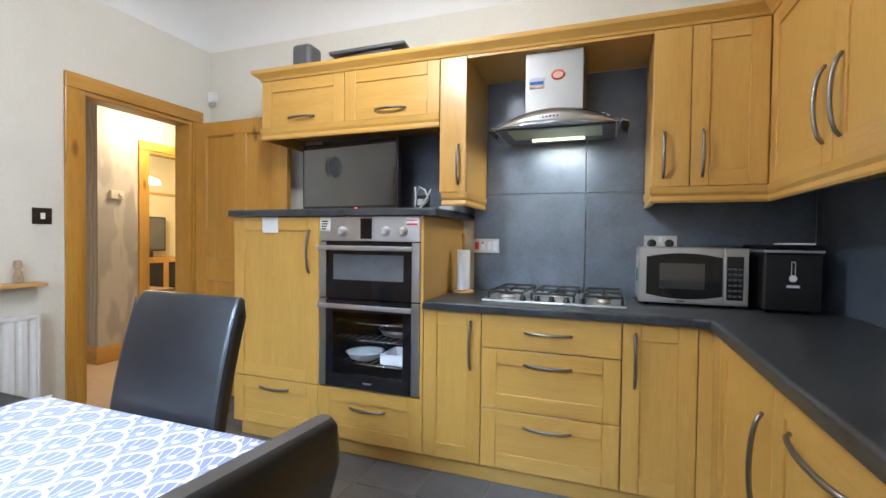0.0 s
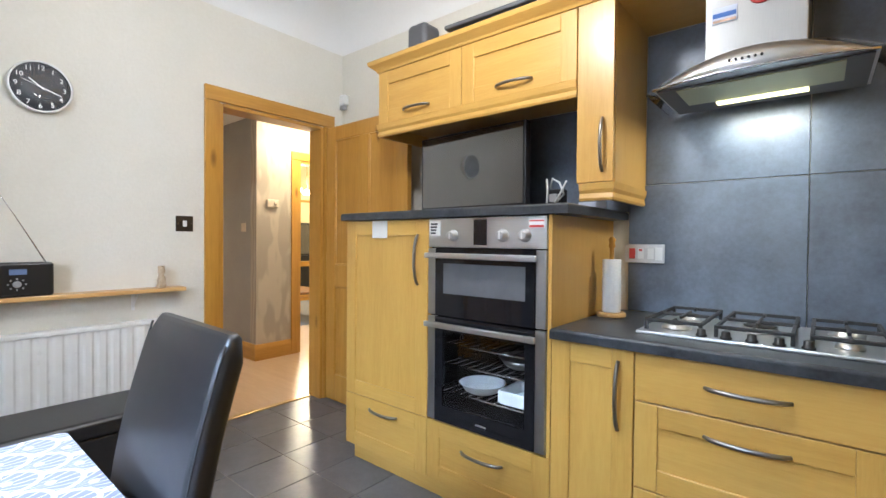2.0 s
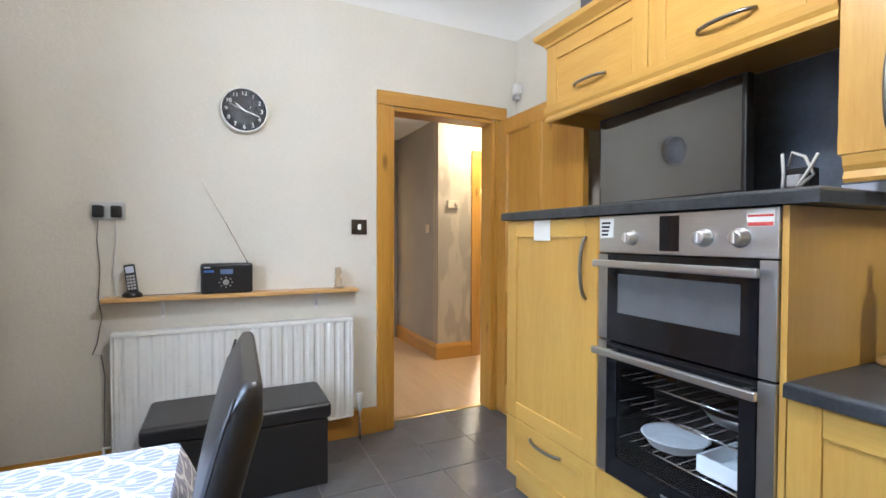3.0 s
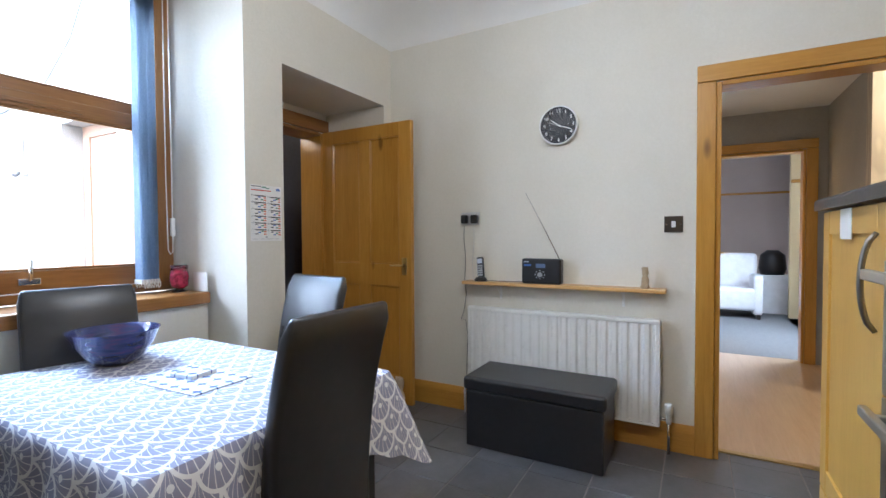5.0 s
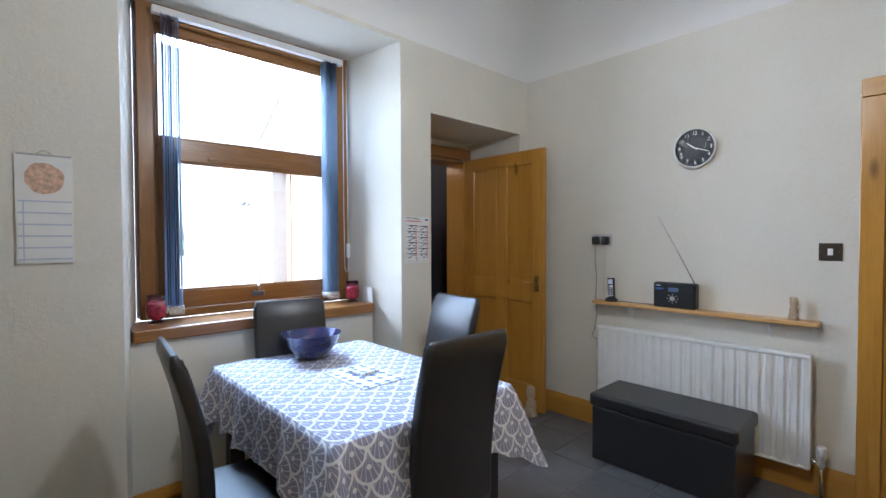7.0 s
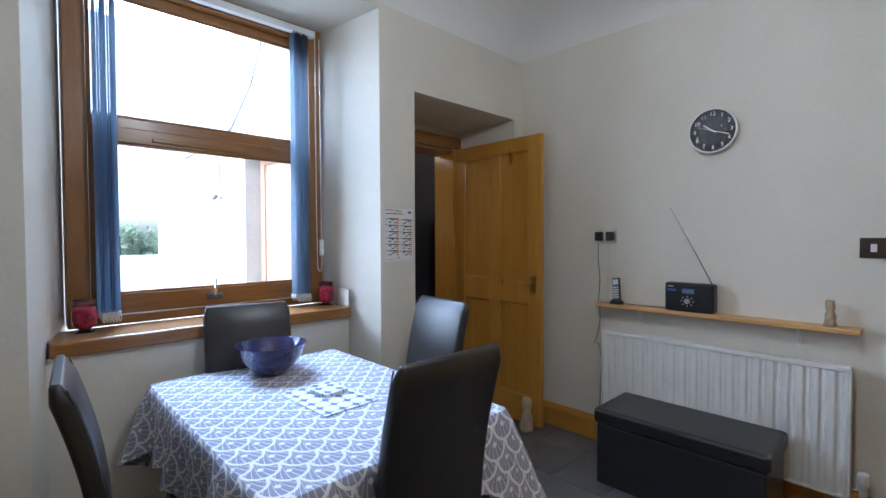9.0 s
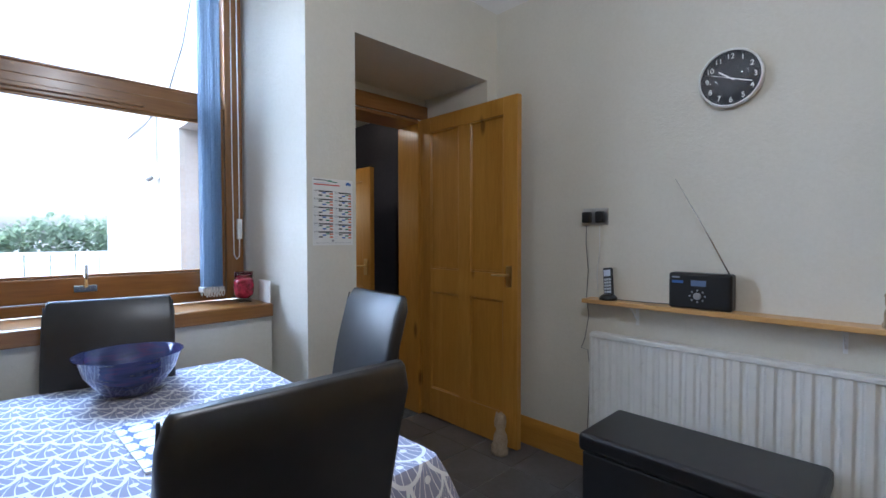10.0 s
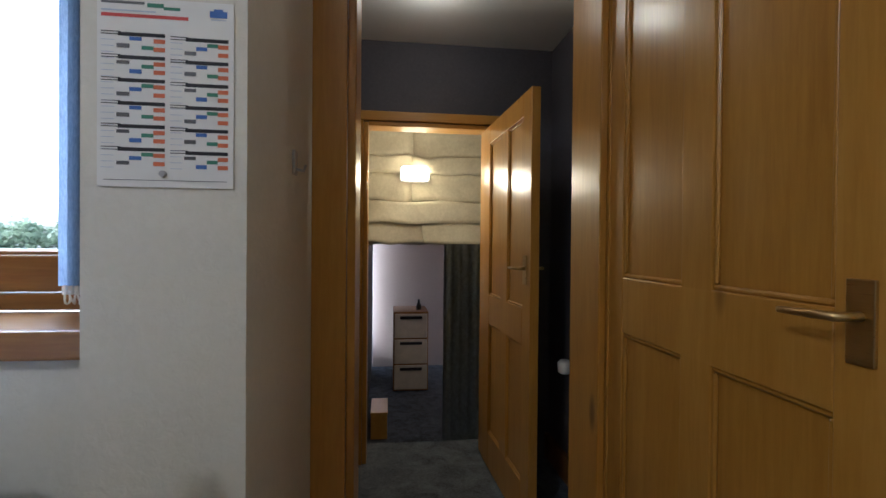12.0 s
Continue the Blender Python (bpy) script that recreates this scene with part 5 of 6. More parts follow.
def hood_body():
    """Lens-shaped steel body: flat below, arched above, bowed in front."""
    bm = bmesh.new()
    rows = []
    for k in range(25):
        t = k / 24 * 2 - 1
        x, y, top = 2.805 + 0.315 * t, 3.525 + 0.062 * t * t, 1.821 + 0.074 * (1 - t * t)
        rows.append([bm.verts.new(p) for p in ((x, y, 1.814), (x, NORTH - 0.08, 1.814), (x, NORTH - 0.08, top), (x, y + 0.035, top))])
    for a, b in zip(rows, rows[1:]):
        for k in range(4):
            bm.faces.new((a[k], a[(k + 1) % 4], b[(k + 1) % 4], b[k])).smooth = k in (1, 3)
    bm.faces.new(rows[0][::-1]), bm.faces.new(rows[-1])
    return bm


part("canopy_body", hood_body(), STEEL, hood)
part("lip", tube([(2.805 + 0.314 * (k / 12 - 1), 3.524 + 0.062 * (k / 12 - 1) ** 2, 1.815) for k in range(25)], 0.004, 6), CHROME, hood)
part("tray", box(2.50, 3.60, 1.8065, 3.11, NORTH - 0.09, 1.8135, bevel=0.002), GREYPLASTIC, hood, "dark underside tray")
part("grease_filter", box(2.565, 3.612, 1.803, 3.045, 3.835, 1.8063), FILTER, hood, "metal grease filter tinted yellow for the lamp's light")
part("lamp_strip", box(2.660, 3.850, 1.798, 2.950, 3.885, 1.8063, bevel=0.002), HOODGLOW, hood, "lit yellow lamp strip")
for k in range(6):
    part("button", lathe((2.745 + 0.018 * k, 3.540, 1.852), [(0.0045, 0), (0.0045, -0.006)], 10, "y"), BLACKPLASTIC, hood)
mg = part("magnet", box(2.672, 3.645, 2.030, 2.752, 3.6485, 2.086, bevel=0.001), PALEINK, hood, "blue and tan souvenir magnet")
part("printed_bar", box(2.676, 3.6435, 2.050, 2.748, 3.6448, 2.066), BLUEINK, mg)
part("printed_bar", box(2.676, 3.6435, 2.033, 2.748, 3.6448, 2.042), GINGER, mg)
oval = lathe((0, 0, 0), [(0.036, 0), (0.036, -0.004), (0.03, -0.006)], 24, "y")
bmesh.ops.transform(oval, matrix=Matrix.Translation((2.823, 3.6485, 2.092)) @ Matrix.Diagonal((1, 1, 0.72, 1)), verts=oval.verts)
mg = part("magnet", oval, REDINK, hood, "oval red and cream souvenir magnet")
oval = lathe((0, 0, 0), [(0.026, 0), (0.026, -0.002)], 20, "y")
bmesh.ops.transform(oval, matrix=Matrix.Translation((2.823, 3.642, 2.090)) @ Matrix.Diagonal((1, 1, 0.66, 1)), verts=oval.verts)
part("picture", oval, GINGER, mg)

# ---- television corner ----
tv = thing("television", (1.57, 3.70, 1.366), "small flat black television above the oven", "television")
bm = box(-0.373, -0.02, 0, 0.373, 0.025, 0.438, bevel=0.006)
TVM = pose(1.535, 3.70, 1.392, 0.45, 0, -3.5)
bmesh.ops.transform(bm, matrix=TVM, verts=bm.verts)
part("casing", bm, BLACKPLASTIC, tv)
bm = box(-0.358, -0.0225, 0.022, 0.358, -0.0205, 0.426)
bmesh.ops.transform(bm, matrix=TVM, verts=bm.verts)
part("screen", bm, SCREEN, tv, "dark glossy television screen")
part("standby_light", box(1.590, 3.672, 1.397, 1.604, 3.676, 1.403), LED, tv)
part("stand", boxes((1.45, 3.64, 1.367, 1.70, 3.80, 1.376), (1.55, 3.70, 1.376, 1.60, 3.73, 1.42)), BLACKPLASTIC, tv)
part("stand_neck", lathe((1.575, 3.715, 1.376), [(0.03, 0), (0.02, 0.02), (0.02, 0.05)], 12), BLACKPLASTIC, tv)
tv.location += Vector((-0.055, 0.1, 0.021))
gad = thing("cable_tidy", (2.06, 3.68, 1.366), "plugs and white cables beside the television", "cables")
part("adapter", box(2.03, 3.66, 1.39, 2.10, 3.72, 1.47, bevel=0.006), BLACKPLASTIC, gad)
part("plug", box(2.045, 3.635, 1.405, 2.085, 3.659, 1.445, bevel=0.004), SILVER, gad)
for pts in ([(2.03, 3.68, 1.48), (2.05, 3.66, 1.52), (2.09, 3.65, 1.50), (2.12, 3.64, 1.44), (2.08, 3.63, 1.40), (2.04, 3.62, 1.369)], [(2.02, 3.66, 1.369), (2.03, 3.65, 1.45), (2.02, 3.66, 1.52)], [(2.14, 3.62, 1.50), (2.12, 3.62, 1.46), (2.07, 3.61, 1.369)]):
    part("cable", tube(pts, 0.005, 6), WHITEWIRE, gad)
gad.location += Vector((-0.055, 0.1, 0.021))
single("blue_card", box(2.11, 3.80, 1.3875, 2.24, 3.805, 1.425), PALEINK, "pale blue card standing on the tall worktop", "card")
single("speaker", box(1.165, 3.60, 2.3005, 1.305, 3.74, 2.452, bevel=0.03, seg=4), GREYPLASTIC, "small dark grey speaker on top of the cabinets", "speaker")
tray = box(-0.24, -0.13, 0, 0.24, 0.13, 0.022, bevel=0.008)
bmesh.ops.transform(tray, matrix=pose(1.66, 3.76, 2.385, 9, -6, 12), verts=tray.verts)
single("tray", tray, GREYPLASTIC, "dark grey tray lying on top of the cabinets", "tray")
single("tray_rest", box(1.48, 3.66, 2.3005, 1.84, 3.90, 2.366, bevel=0.004), GREYPLASTIC, "flat dark box below the tray", "box")

# ---- worktop things ----
roll = thing("kitchen_roll_holder", (2.37, 3.70, WT), "white kitchen roll on a wooden holder", "kitchen roll")
part("base", lathe((2.37, 3.70, WT), [(0.060, 0), (0.063, 0.004), (0.063, 0.016), (0.057, 0.020)], 28), SHELF, roll)
part("pole", lathe((2.37, 3.70, WT + 0.02), [(0.010, 0), (0.010, 0.285), (0.016, 0.295), (0.012, 0.31), (0.016, 0.325), (0.008, 0.338)], 14), PINE, roll)
part("paper_roll", lathe((2.37, 3.70, WT + 0.0205), [(0.038, 0), (0.040, 0.004), (0.040, 0.232), (0.038, 0.236)], 32), PAPER, roll, "white paper roll")
roll.location += Vector((-0.100, 0.1, 0.0))
cs = thing("cooker_socket", (2.42, NORTH, 1.16), "white cooker switch and socket on steel plate", "socket")
CX, CZ2 = 2.340, 1.185
part("plate", box(CX - 0.09, NORTH - 0.020, CZ2 - 0.045, CX + 0.09, NORTH - 0.0115, CZ2 + 0.045, bevel=0.002), STEEL, cs)
for k, mt in ((-0.055, REDINK), (-0.015, WHITE), (0.03, WHITE)):
    part("rocker", box(CX + k - 0.014, NORTH - 0.025, CZ2 - 0.025, CX + k + 0.014, NORTH - 0.0205, CZ2 + 0.025, bevel=0.002), mt, cs)
part("neon", box(CX - 0.022, NORTH - 0.0275, CZ2 + 0.012, CX - 0.008, NORTH - 0.0255, CZ2 + 0.022), REDINK, cs)
part("outlet", box(CX + 0.05, NORTH - 0.024, CZ2 - 0.03, CX + 0.082, NORTH - 0.0205, CZ2 + 0.03, bevel=0.002), WHITE, cs)
ds = thing("double_socket", (3.43, NORTH, 1.20), "steel double socket above the microwave", "socket")
part("plate", box(3.345, NORTH - 0.020, 1.155, 3.515, NORTH - 0.0115, 1.245, bevel=0.002), STEEL, ds)
for x in (3.385, 3.475):
    part("plug", lathe((x, NORTH - 0.021, 1.20), [(0.024, 0), (0.022, -0.03), (0.012, -0.034)], 16, "y"), BLACKPLASTIC, ds)
part("rocker", box(3.422, NORTH - 0.024, 1.205, 3.438, NORTH - 0.0205, 1.235), WHITE, ds)

ds.location += Vector((-0.068, 0.0, 0.015))
mw = thing("microwave", (3.53, 3.80, WT), "silver microwave with a black glass door", "microwave")
MX0, MX1, MY0, MY1, MZ0, MZ1 = 3.275, 3.755, 3.620, 3.955, WT + 0.012, WT + 0.292
part("casing", box(MX0, MY0 + 0.016, MZ0, MX1, MY1, MZ1, bevel=0.005), STEEL, mw)
for x in (MX0 + 0.04, MX1 - 0.06):
    for y in (MY0 + 0.04, MY1 - 0.05):
        part("foot", lathe((x, y, WT + 0.0005), [(0.012, 0), (0.012, 0.0125)], 10), BLACKPLASTIC, mw)
md = part("door", box(MX0, MY0, MZ0 + 0.002, MX1 - 0.105, MY0 + 0.015, MZ1 - 0.002, bevel=0.004), STEEL, mw)


def bowed_panel(x0, x1, z0, z1, y, bow):
    bm = bmesh.new()
    top = [(x0 + (x1 - x0) * k / 12, z1 + bow * (1 - (k / 6 - 1) ** 2)) for k in range(13)]
    bot = [(x0 + (x1 - x0) * k / 12, z0 - bow * (1 - (k / 6 - 1) ** 2)) for k in range(13)]
    pts = bot + top[::-1]
    a, b = [bm.verts.new((x, y, z)) for x, z in pts], [bm.verts.new((x, y - 0.003, z)) for x, z in pts]
    bm.faces.new(a), bm.faces.new(b[::-1])
    for k in range(len(pts)):
        bm.faces.new((a[k], a[(k + 1) % len(pts)], b[(k + 1) % len(pts)], b[k]))
    return bm


part("door_glass", bowed_panel(MX0 + 0.035, MX1 - 0.110, MZ0 + 0.045, MZ1 - 0.048, MY0 - 0.0005, 0.020), DARKGLASS, md)
part("inner_window", box(MX0 + 0.095, MY0 - 0.0045, MZ0 + 0.075, MX1 - 0.185, MY0 - 0.0037, MZ1 - 0.078), SCREEN, md)
pn = part("control_panel", box(MX1 - 0.103, MY0, MZ0 + 0.002, MX1, MY0 + 0.015, MZ1 - 0.002, bevel=0.004), STEEL, mw)
part("key_pad", box(MX1 - 0.092, MY0 - 0.003, MZ0 + 0.03, MX1 - 0.022, MY0 - 0.0005, MZ1 - 0.04), DARKGLASS, pn)
for i in range(3):
    for j in range(6):
        part("key", box(MX1 - 0.086 + 0.021 * i, MY0 - 0.0042, MZ0 + 0.045 + 0.026 * j, MX1 - 0.070 + 0.021 * i, MY0 - 0.0032, MZ0 + 0.055 + 0.026 * j), GREYPLASTIC, pn)
part("badge", box(MX0 + 0.17, MY0 - 0.0012, MZ0 + 0.012, MX0 + 0.21, MY0 - 0.0002, MZ0 + 0.018), GREYPLASTIC, md)
mg = part("magnet", box(MX0 - 0.006, 3.70, MZ0 + 0.10, MX0 - 0.001, 3.75, MZ0 + 0.17, bevel=0.002), GREENINK, mw, "green and yellow fridge magnet")
part("magnet", box(MX0 - 0.006, 3.66, MZ0 + 0.17, MX0 - 0.001, 3.70, MZ0 + 0.235, bevel=0.002), WHITE, mw, "white fridge magnet")

mw.location += Vector((-0.040, 0.09, 0.0))
ice = thing("ice_maker", (3.89, 3.70, WT), "black countertop ice maker with a silver lid band", "ice maker")
IX0, IX1, IY0, IY1 = 3.775, 4.005, 3.535, 3.880
part("body", box(IX0 + 0.004, IY0, WT + 0.010, IX1 - 0.004, IY1, WT + 0.275, bevel=0.010, seg=3), BLACKPLASTIC, ice)
part("lid", box(IX0 - 0.002, IY0 - 0.006, WT + 0.288, IX1 + 0.002, IY1, WT + 0.312, bevel=0.010, seg=3), DARKGLASS, ice)
part("silver_band", box(IX0, IY0 - 0.008, WT + 0.276, IX1, IY1 - 0.02, WT + 0.287, bevel=0.003), SILVER, ice)
for x in (IX0 + 0.03, IX1 - 0.05):
    for y in (IY0 + 0.03, IY1 - 0.05):
        part("foot", lathe((x, y, WT + 0.0005), [(0.010, 0), (0.010, 0.0105)], 10), BLACKPLASTIC, ice)
ic = part("symbol", boxes((3.883, IY0 - 0.0012, WT + 0.170, 3.886, IY0 - 0.0002, WT + 0.235), (3.897, IY0 - 0.0012, WT + 0.170, 3.900, IY0 - 0.0002, WT + 0.235), (3.886, IY0 - 0.0012, WT + 0.233, 3.897, IY0 - 0.0002, WT + 0.237)), PAPER, ice, "white printed symbol")
part("symbol_ring", lathe((3.8915, IY0 - 0.0002, WT + 0.160), [(0.016, 0), (0.016, -0.0012), (0.012, -0.0012)], 20, "y"), PAPER, ic)
part("logo_bar", box(3.867, IY0 - 0.0012, WT + 0.118, 3.917, IY0 - 0.0002, WT + 0.130), PAPER, ice)
single("folded_cloth", box(3.845, 3.72, WT + 0.3125, 3.975, 3.84, WT + 0.321, bevel=0.003), PAPER, "folded white cloth lying on the ice maker", "cloth")
ice.location += Vector((-0.020, 0.12, 0.0))
jar = thing("storage_jar", (4.0, 3.05, WT), "tall pale storage jar on the worktop", "jar")
part("body", lathe((4.005, 3.05, WT), [(0.05, 0), (0.055, 0.01), (0.055, 0.16), (0.05, 0.17)], 20), OLDSTONE, jar)
part("lid", lathe((4.005, 3.05, WT + 0.1705), [(0.052, 0), (0.052, 0.012), (0.015, 0.02), (0.012, 0.035)], 20), OLDSTONE, jar)

lampf = thing("pendant_light", (2.00, 2.60, CEILING), "white pendant light on a thin rod", "pendant light")
part("rose", lathe((2.00, 2.60, CEILING - 0.03), [(0.03, 0), (0.05, 0.012), (0.05, 0.0295)], 20), WHITE, lampf)
part("rod", tube([(2.00, 2.60, CEILING - 0.03), (2.00, 2.60, 2.615)], 0.006, 8), WHITE, lampf)
part("shade", lathe((2.00, 2.60, 2.60), [(0.055, 0), (0.045, 0.02), (0.02, 0.035)], 20), WHITE, lampf)

# ---- hall beyond the kitchen door ----
HX = -1.42
HC = 2.50
setting("hall_floor", box(-2.76, 1.9, -0.15, -0.14, 6.6, 0.001), LAMINATE, "pale oak laminate hall floor")
setting("threshold_strip", box(-0.145, D0 + 0.023, -0.001, -0.10, D1 - 0.023, 0.008, bevel=0.003), BRASS, "brass threshold strip in the doorway")
setting("hall_ceiling", box(-2.9, 1.9, HC, -0.14, 6.6, HC + 0.1), CEIL, "white hall ceiling")
wall_with_holes("hall_wall_west", "x", -2.76, -2.64, 1.9, 4.09, 0, HC, [(3.10, 3.92, 0, 2.10)], GREYWALL, "grey textured hall wall with a doorway")
setting("hall_wall_return", box(-2.76, 4.09, 0, HX - 0.12, 4.21, HC), GREYWALL, "grey textured hall wall")
wall_with_holes("hall_wall_living", "x", HX - 0.12, HX, 4.09, 6.6, 0, HC, [(4.575, 5.375, 0, 2.10)], WAVY, "gilt wave-patterned hall wall with a doorway")
setting("hall_wall_end", box(-1.48, 6.6, 0, -0.14, 6.72, HC), GREYWALL, "grey hall end wall")
setting("hall_wall_south", box(-2.9, 1.78, 0, -0.14, 1.9, HC), GREYWALL, "grey hall wall")
setting("hall_wall_east", box(-0.20, NORTH + 0.15, 0, -0.14, 6.6, HC), GREYWALL, "grey hall wall behind the kitchen")
architrave("living_door_surround", "x", HX, 1, 4.575, 5.375, 2.10, 0.095, lining=0.12)
architrave("bedroom_door_surround", "x", -2.64, 1, 3.10, 3.92, 2.10, 0.095, lining=0.12)
skirting("baseboard_hall_return", -2.64, 4.09, HX, 4.09, 0, -1, PINE_X)
skirting("baseboard_hall_living", HX, 4.07, HX, 4.48, 1, 0, PINE_Y)
th = thing("thermostat", (HX, 4.30, 1.56), "cream wall thermostat in the hall", "thermostat")
part("body", box(HX + 0.001, 4.19, 1.575, HX + 0.035, 4.32, 1.655, bevel=0.006), CREAM, th)
part("dial", lathe((HX + 0.0355, 4.28, 1.615), [(0.022, 0), (0.020, 0.010), (0.01, 0.012)], 16, "x"), CREAM, th)
sw = thing("hall_switch", (-1.67, 4.09, 1.36), "cream light switch on the hall wall", "switch")
part("plate", box(-1.72, 4.080, 1.32, -1.63, 4.089, 1.41, bevel=0.002), CREAM, sw)
part("rocker", box(-1.685, 4.076, 1.35, -1.665, 4.0798, 1.38), CREAM, sw)
hl = thing("hall_ceiling_lamp", (-0.95, 4.55, HC), "lit round hall ceiling lamp", "ceiling lamp")
part("shade", lathe((-0.95, 4.55, HC - 0.075), [(0.05, 0), (0.11, 0.02), (0.13, 0.055), (0.13, 0.06)], 24), LAMP, hl)
part("base", lathe((-0.95, 4.55, HC - 0.014), [(0.135, 0), (0.135, 0.013)], 24), WHITE, hl)

# living room
LX, LY = -5.6, 8.6
setting("living_floor", box(LX, 4.21, -0.15, HX - 0.12, LY, 0.0), GREYCARPET, "grey living room carpet")
setting("living_wall_west", box(LX - 0.1, 4.24, 0, LX, LY, 2.9), YELLOWWALL, "warm cream living room wall")
setting("living_wall_north", box(LX, LY, 0, HX, LY + 0.1, 2.9), YELLOWWALL, "warm cream living room wall")
setting("living_wall_east", box(HX - 0.12, 6.6, 0, HX, LY, 2.9), YELLOWWALL, "warm cream living room wall")
setting("living_ceiling", box(LX, 4.24, 2.9, HX, LY, 3.0), CEIL, "white living room ceiling")
setting("living_picture_rail", box(LX + 0.001, 4.24, 2.05, LX + 0.03, LY, 2.10, bevel=0.006), PINE_Y, "pine picture rail")
ltv = thing("television", (LX + 0.2, 7.35, 0.8), "black television in the living room", "television")
part("casing", box(LX + 0.16, 6.75, 0.92, LX + 0.22, 7.95, 1.60, bevel=0.008), BLACKPLASTIC, ltv)
part("screen", box(LX + 0.2205, 6.78, 0.95, LX + 0.223, 7.92, 1.57), SCREEN, ltv)
part("stand", box(LX + 0.08, 7.1, 0.802, LX + 0.32, 7.6, 0.919), BLACKPLASTIC, ltv)
cb = thing("sideboard", (LX + 0.25, 7.35, 0), "orange pine sideboard with glazed doors", "sideboard")
part("body", boxes((LX + 0.02, 6.5, 0.0, LX + 0.44, 8.2, 0.06), (LX + 0.02, 6.5, 0.76, LX + 0.46, 8.2, 0.80), (LX + 0.02, 6.5, 0.061, LX + 0.05, 8.2, 0.759)), PINE_Y, cb)
for k in range(4):
    y = 6.52 + 0.42 * k
    dr = part("door", boxes((LX + 0.43, y, 0.07, LX + 0.45, y + 0.05, 0.75), (LX + 0.43, y + 0.36, 0.07, LX + 0.45, y + 0.41, 0.75), (LX + 0.43, y + 0.051, 0.07, LX + 0.45, y + 0.359, 0.12), (LX + 0.43, y + 0.051, 0.70, LX + 0.45, y + 0.359, 0.75)), PINE, cb)
    part("pane", box(LX + 0.436, y + 0.05, 0.12, LX + 0.442, y + 0.36, 0.70), DARKGLASS, dr)
ct = thing("coffee_table", (-3.5, 5.9, 0), "dark wooden coffee table on turned legs", "table")
part("tabletop", box(-4.0, 5.55, 0.42, -3.0, 6.2, 0.45, bevel=0.01), TEAK_X, ct)
for x in (-3.9, -3.1):
    for y in (5.65, 6.1):
        part("leg", lathe((x, y, 0), [(0.03, 0), (0.02, 0.1), (0.035, 0.2), (0.022, 0.3), (0.035, 0.419)], 12), TEAK, ct)
cd = thing("chandelier", (-4.3, 6.6, 2.3), "lit white glass chandelier", "chandelier")
part("stem", tube([(-4.3, 6.6, 2.899), (-4.3, 6.6, 2.2)], 0.012, 8), BRASS, cd)
for k in range(5):
    a = 2 * math.pi * k / 5
    x, y = -4.3 + 0.24 * math.cos(a), 6.6 + 0.24 * math.sin(a)
    arm = part("arm", tube([(-4.3, 6.6, 2.2), ((x - 4.3) / 2, (y + 6.6) / 2, 2.12), (x, y, 2.19)], 0.008, 6), BRASS, cd)
    part("shade", lathe((x, y, 2.10), [(0.085, 0), (0.075, 0.05), (0.03, 0.095)], 14), LAMP, arm)
bulb("chandelier_light", (-4.3, 6.6, 1.98), 22, WARM, 0.10)

# bedroom at the end of the hall
setting("bedroom_floor", box(-7.2, 1.6, -0.15, -2.76, 4.7, 0.0), GREYCARPET, "grey bedroom carpet")
setting("bedroom_wall_west", box(-7.3, 1.6, 0, -7.2, 4.7, 2.7), PINKWALL, "pale rose bedroom wall")
setting("bedroom_wall_south", box(-7.2, 1.5, 0, -2.9, 1.6, 2.7), PINKWALL, "pale rose bedroom wall")
wall_with_holes("bedroom_wall_north", "y", 4.7, 4.8, -7.2, -2.9, 0, 2.7, [(-4.6, -3.4, 0.9, 2.3)], PINKWALL, "pale rose bedroom wall with a window")
setting("bedroom_wall_east", box(-2.76, 4.22, 0, -2.64, 4.7, 2.7), PINKWALL, "pale rose bedroom wall")
setting("bedroom_ceiling", box(-7.2, 1.6, 2.7, -2.9, 4.7, 2.8), CEIL, "white bedroom ceiling")
setting("bedroom_picture_rail", box(-7.199, 1.6, 2.02, -7.17, 4.7, 2.06, bevel=0.006), PINE_Y, "pine picture rail")
panel_door("door_4", (-2.78, 3.12), 0.80, 2.06, 172, 1, "open varnished pine bedroom door")
arm = thing("armchair", (-5.6, 3.55, 0), "armchair under a white fabric cover", "armchair")
part("back", box(-5.95, 3.2, 0.1, -5.75, 3.85, 0.98, bevel=0.06, seg=4), WHITECLOTH, arm)
part("seat", box(-5.75, 3.25, 0.12, -5.25, 3.80, 0.46, bevel=0.05, seg=4), WHITECLOTH, arm)
for y in (3.15, 3.80):
    part("armrest", box(-5.85, y - 0.05, 0.06, -5.25, y + 0.08, 0.66, bevel=0.05, seg=4), WHITECLOTH, arm)
for x in (-5.8, -5.3):
    for y in (3.2, 3.8):
        part("foot", box(x, y, 0, x + 0.05, y + 0.05, 0.07), BLACKWOOD, arm)
br = thing("bedroom_radiator", (-5.0, 4.4, 0.15), "white panel radiator below the bedroom window", "radiator")
part("panel", box(-5.3, 4.52, 0.15, -4.2, 4.60, 0.82, bevel=0.01), WHITE, br)
part("top_grille", box(-5.3, 4.515, 0.821, -4.2, 4.66, 0.835, bevel=0.003), WHITE, br)
single("hairdryer_case", lathe((-6.2, 4.1, 0.62), [(0.16, 0), (0.19, 0.1), (0.17, 0.32), (0.08, 0.40)], 18), BLACKPLASTIC, "round black case on a stand", "case")
single("bedside_stand", box(-6.42, 3.86, 0, -5.98, 4.34, 0.619, bevel=0.01), WHITECLOTH, "covered white bedside stand", "stand")

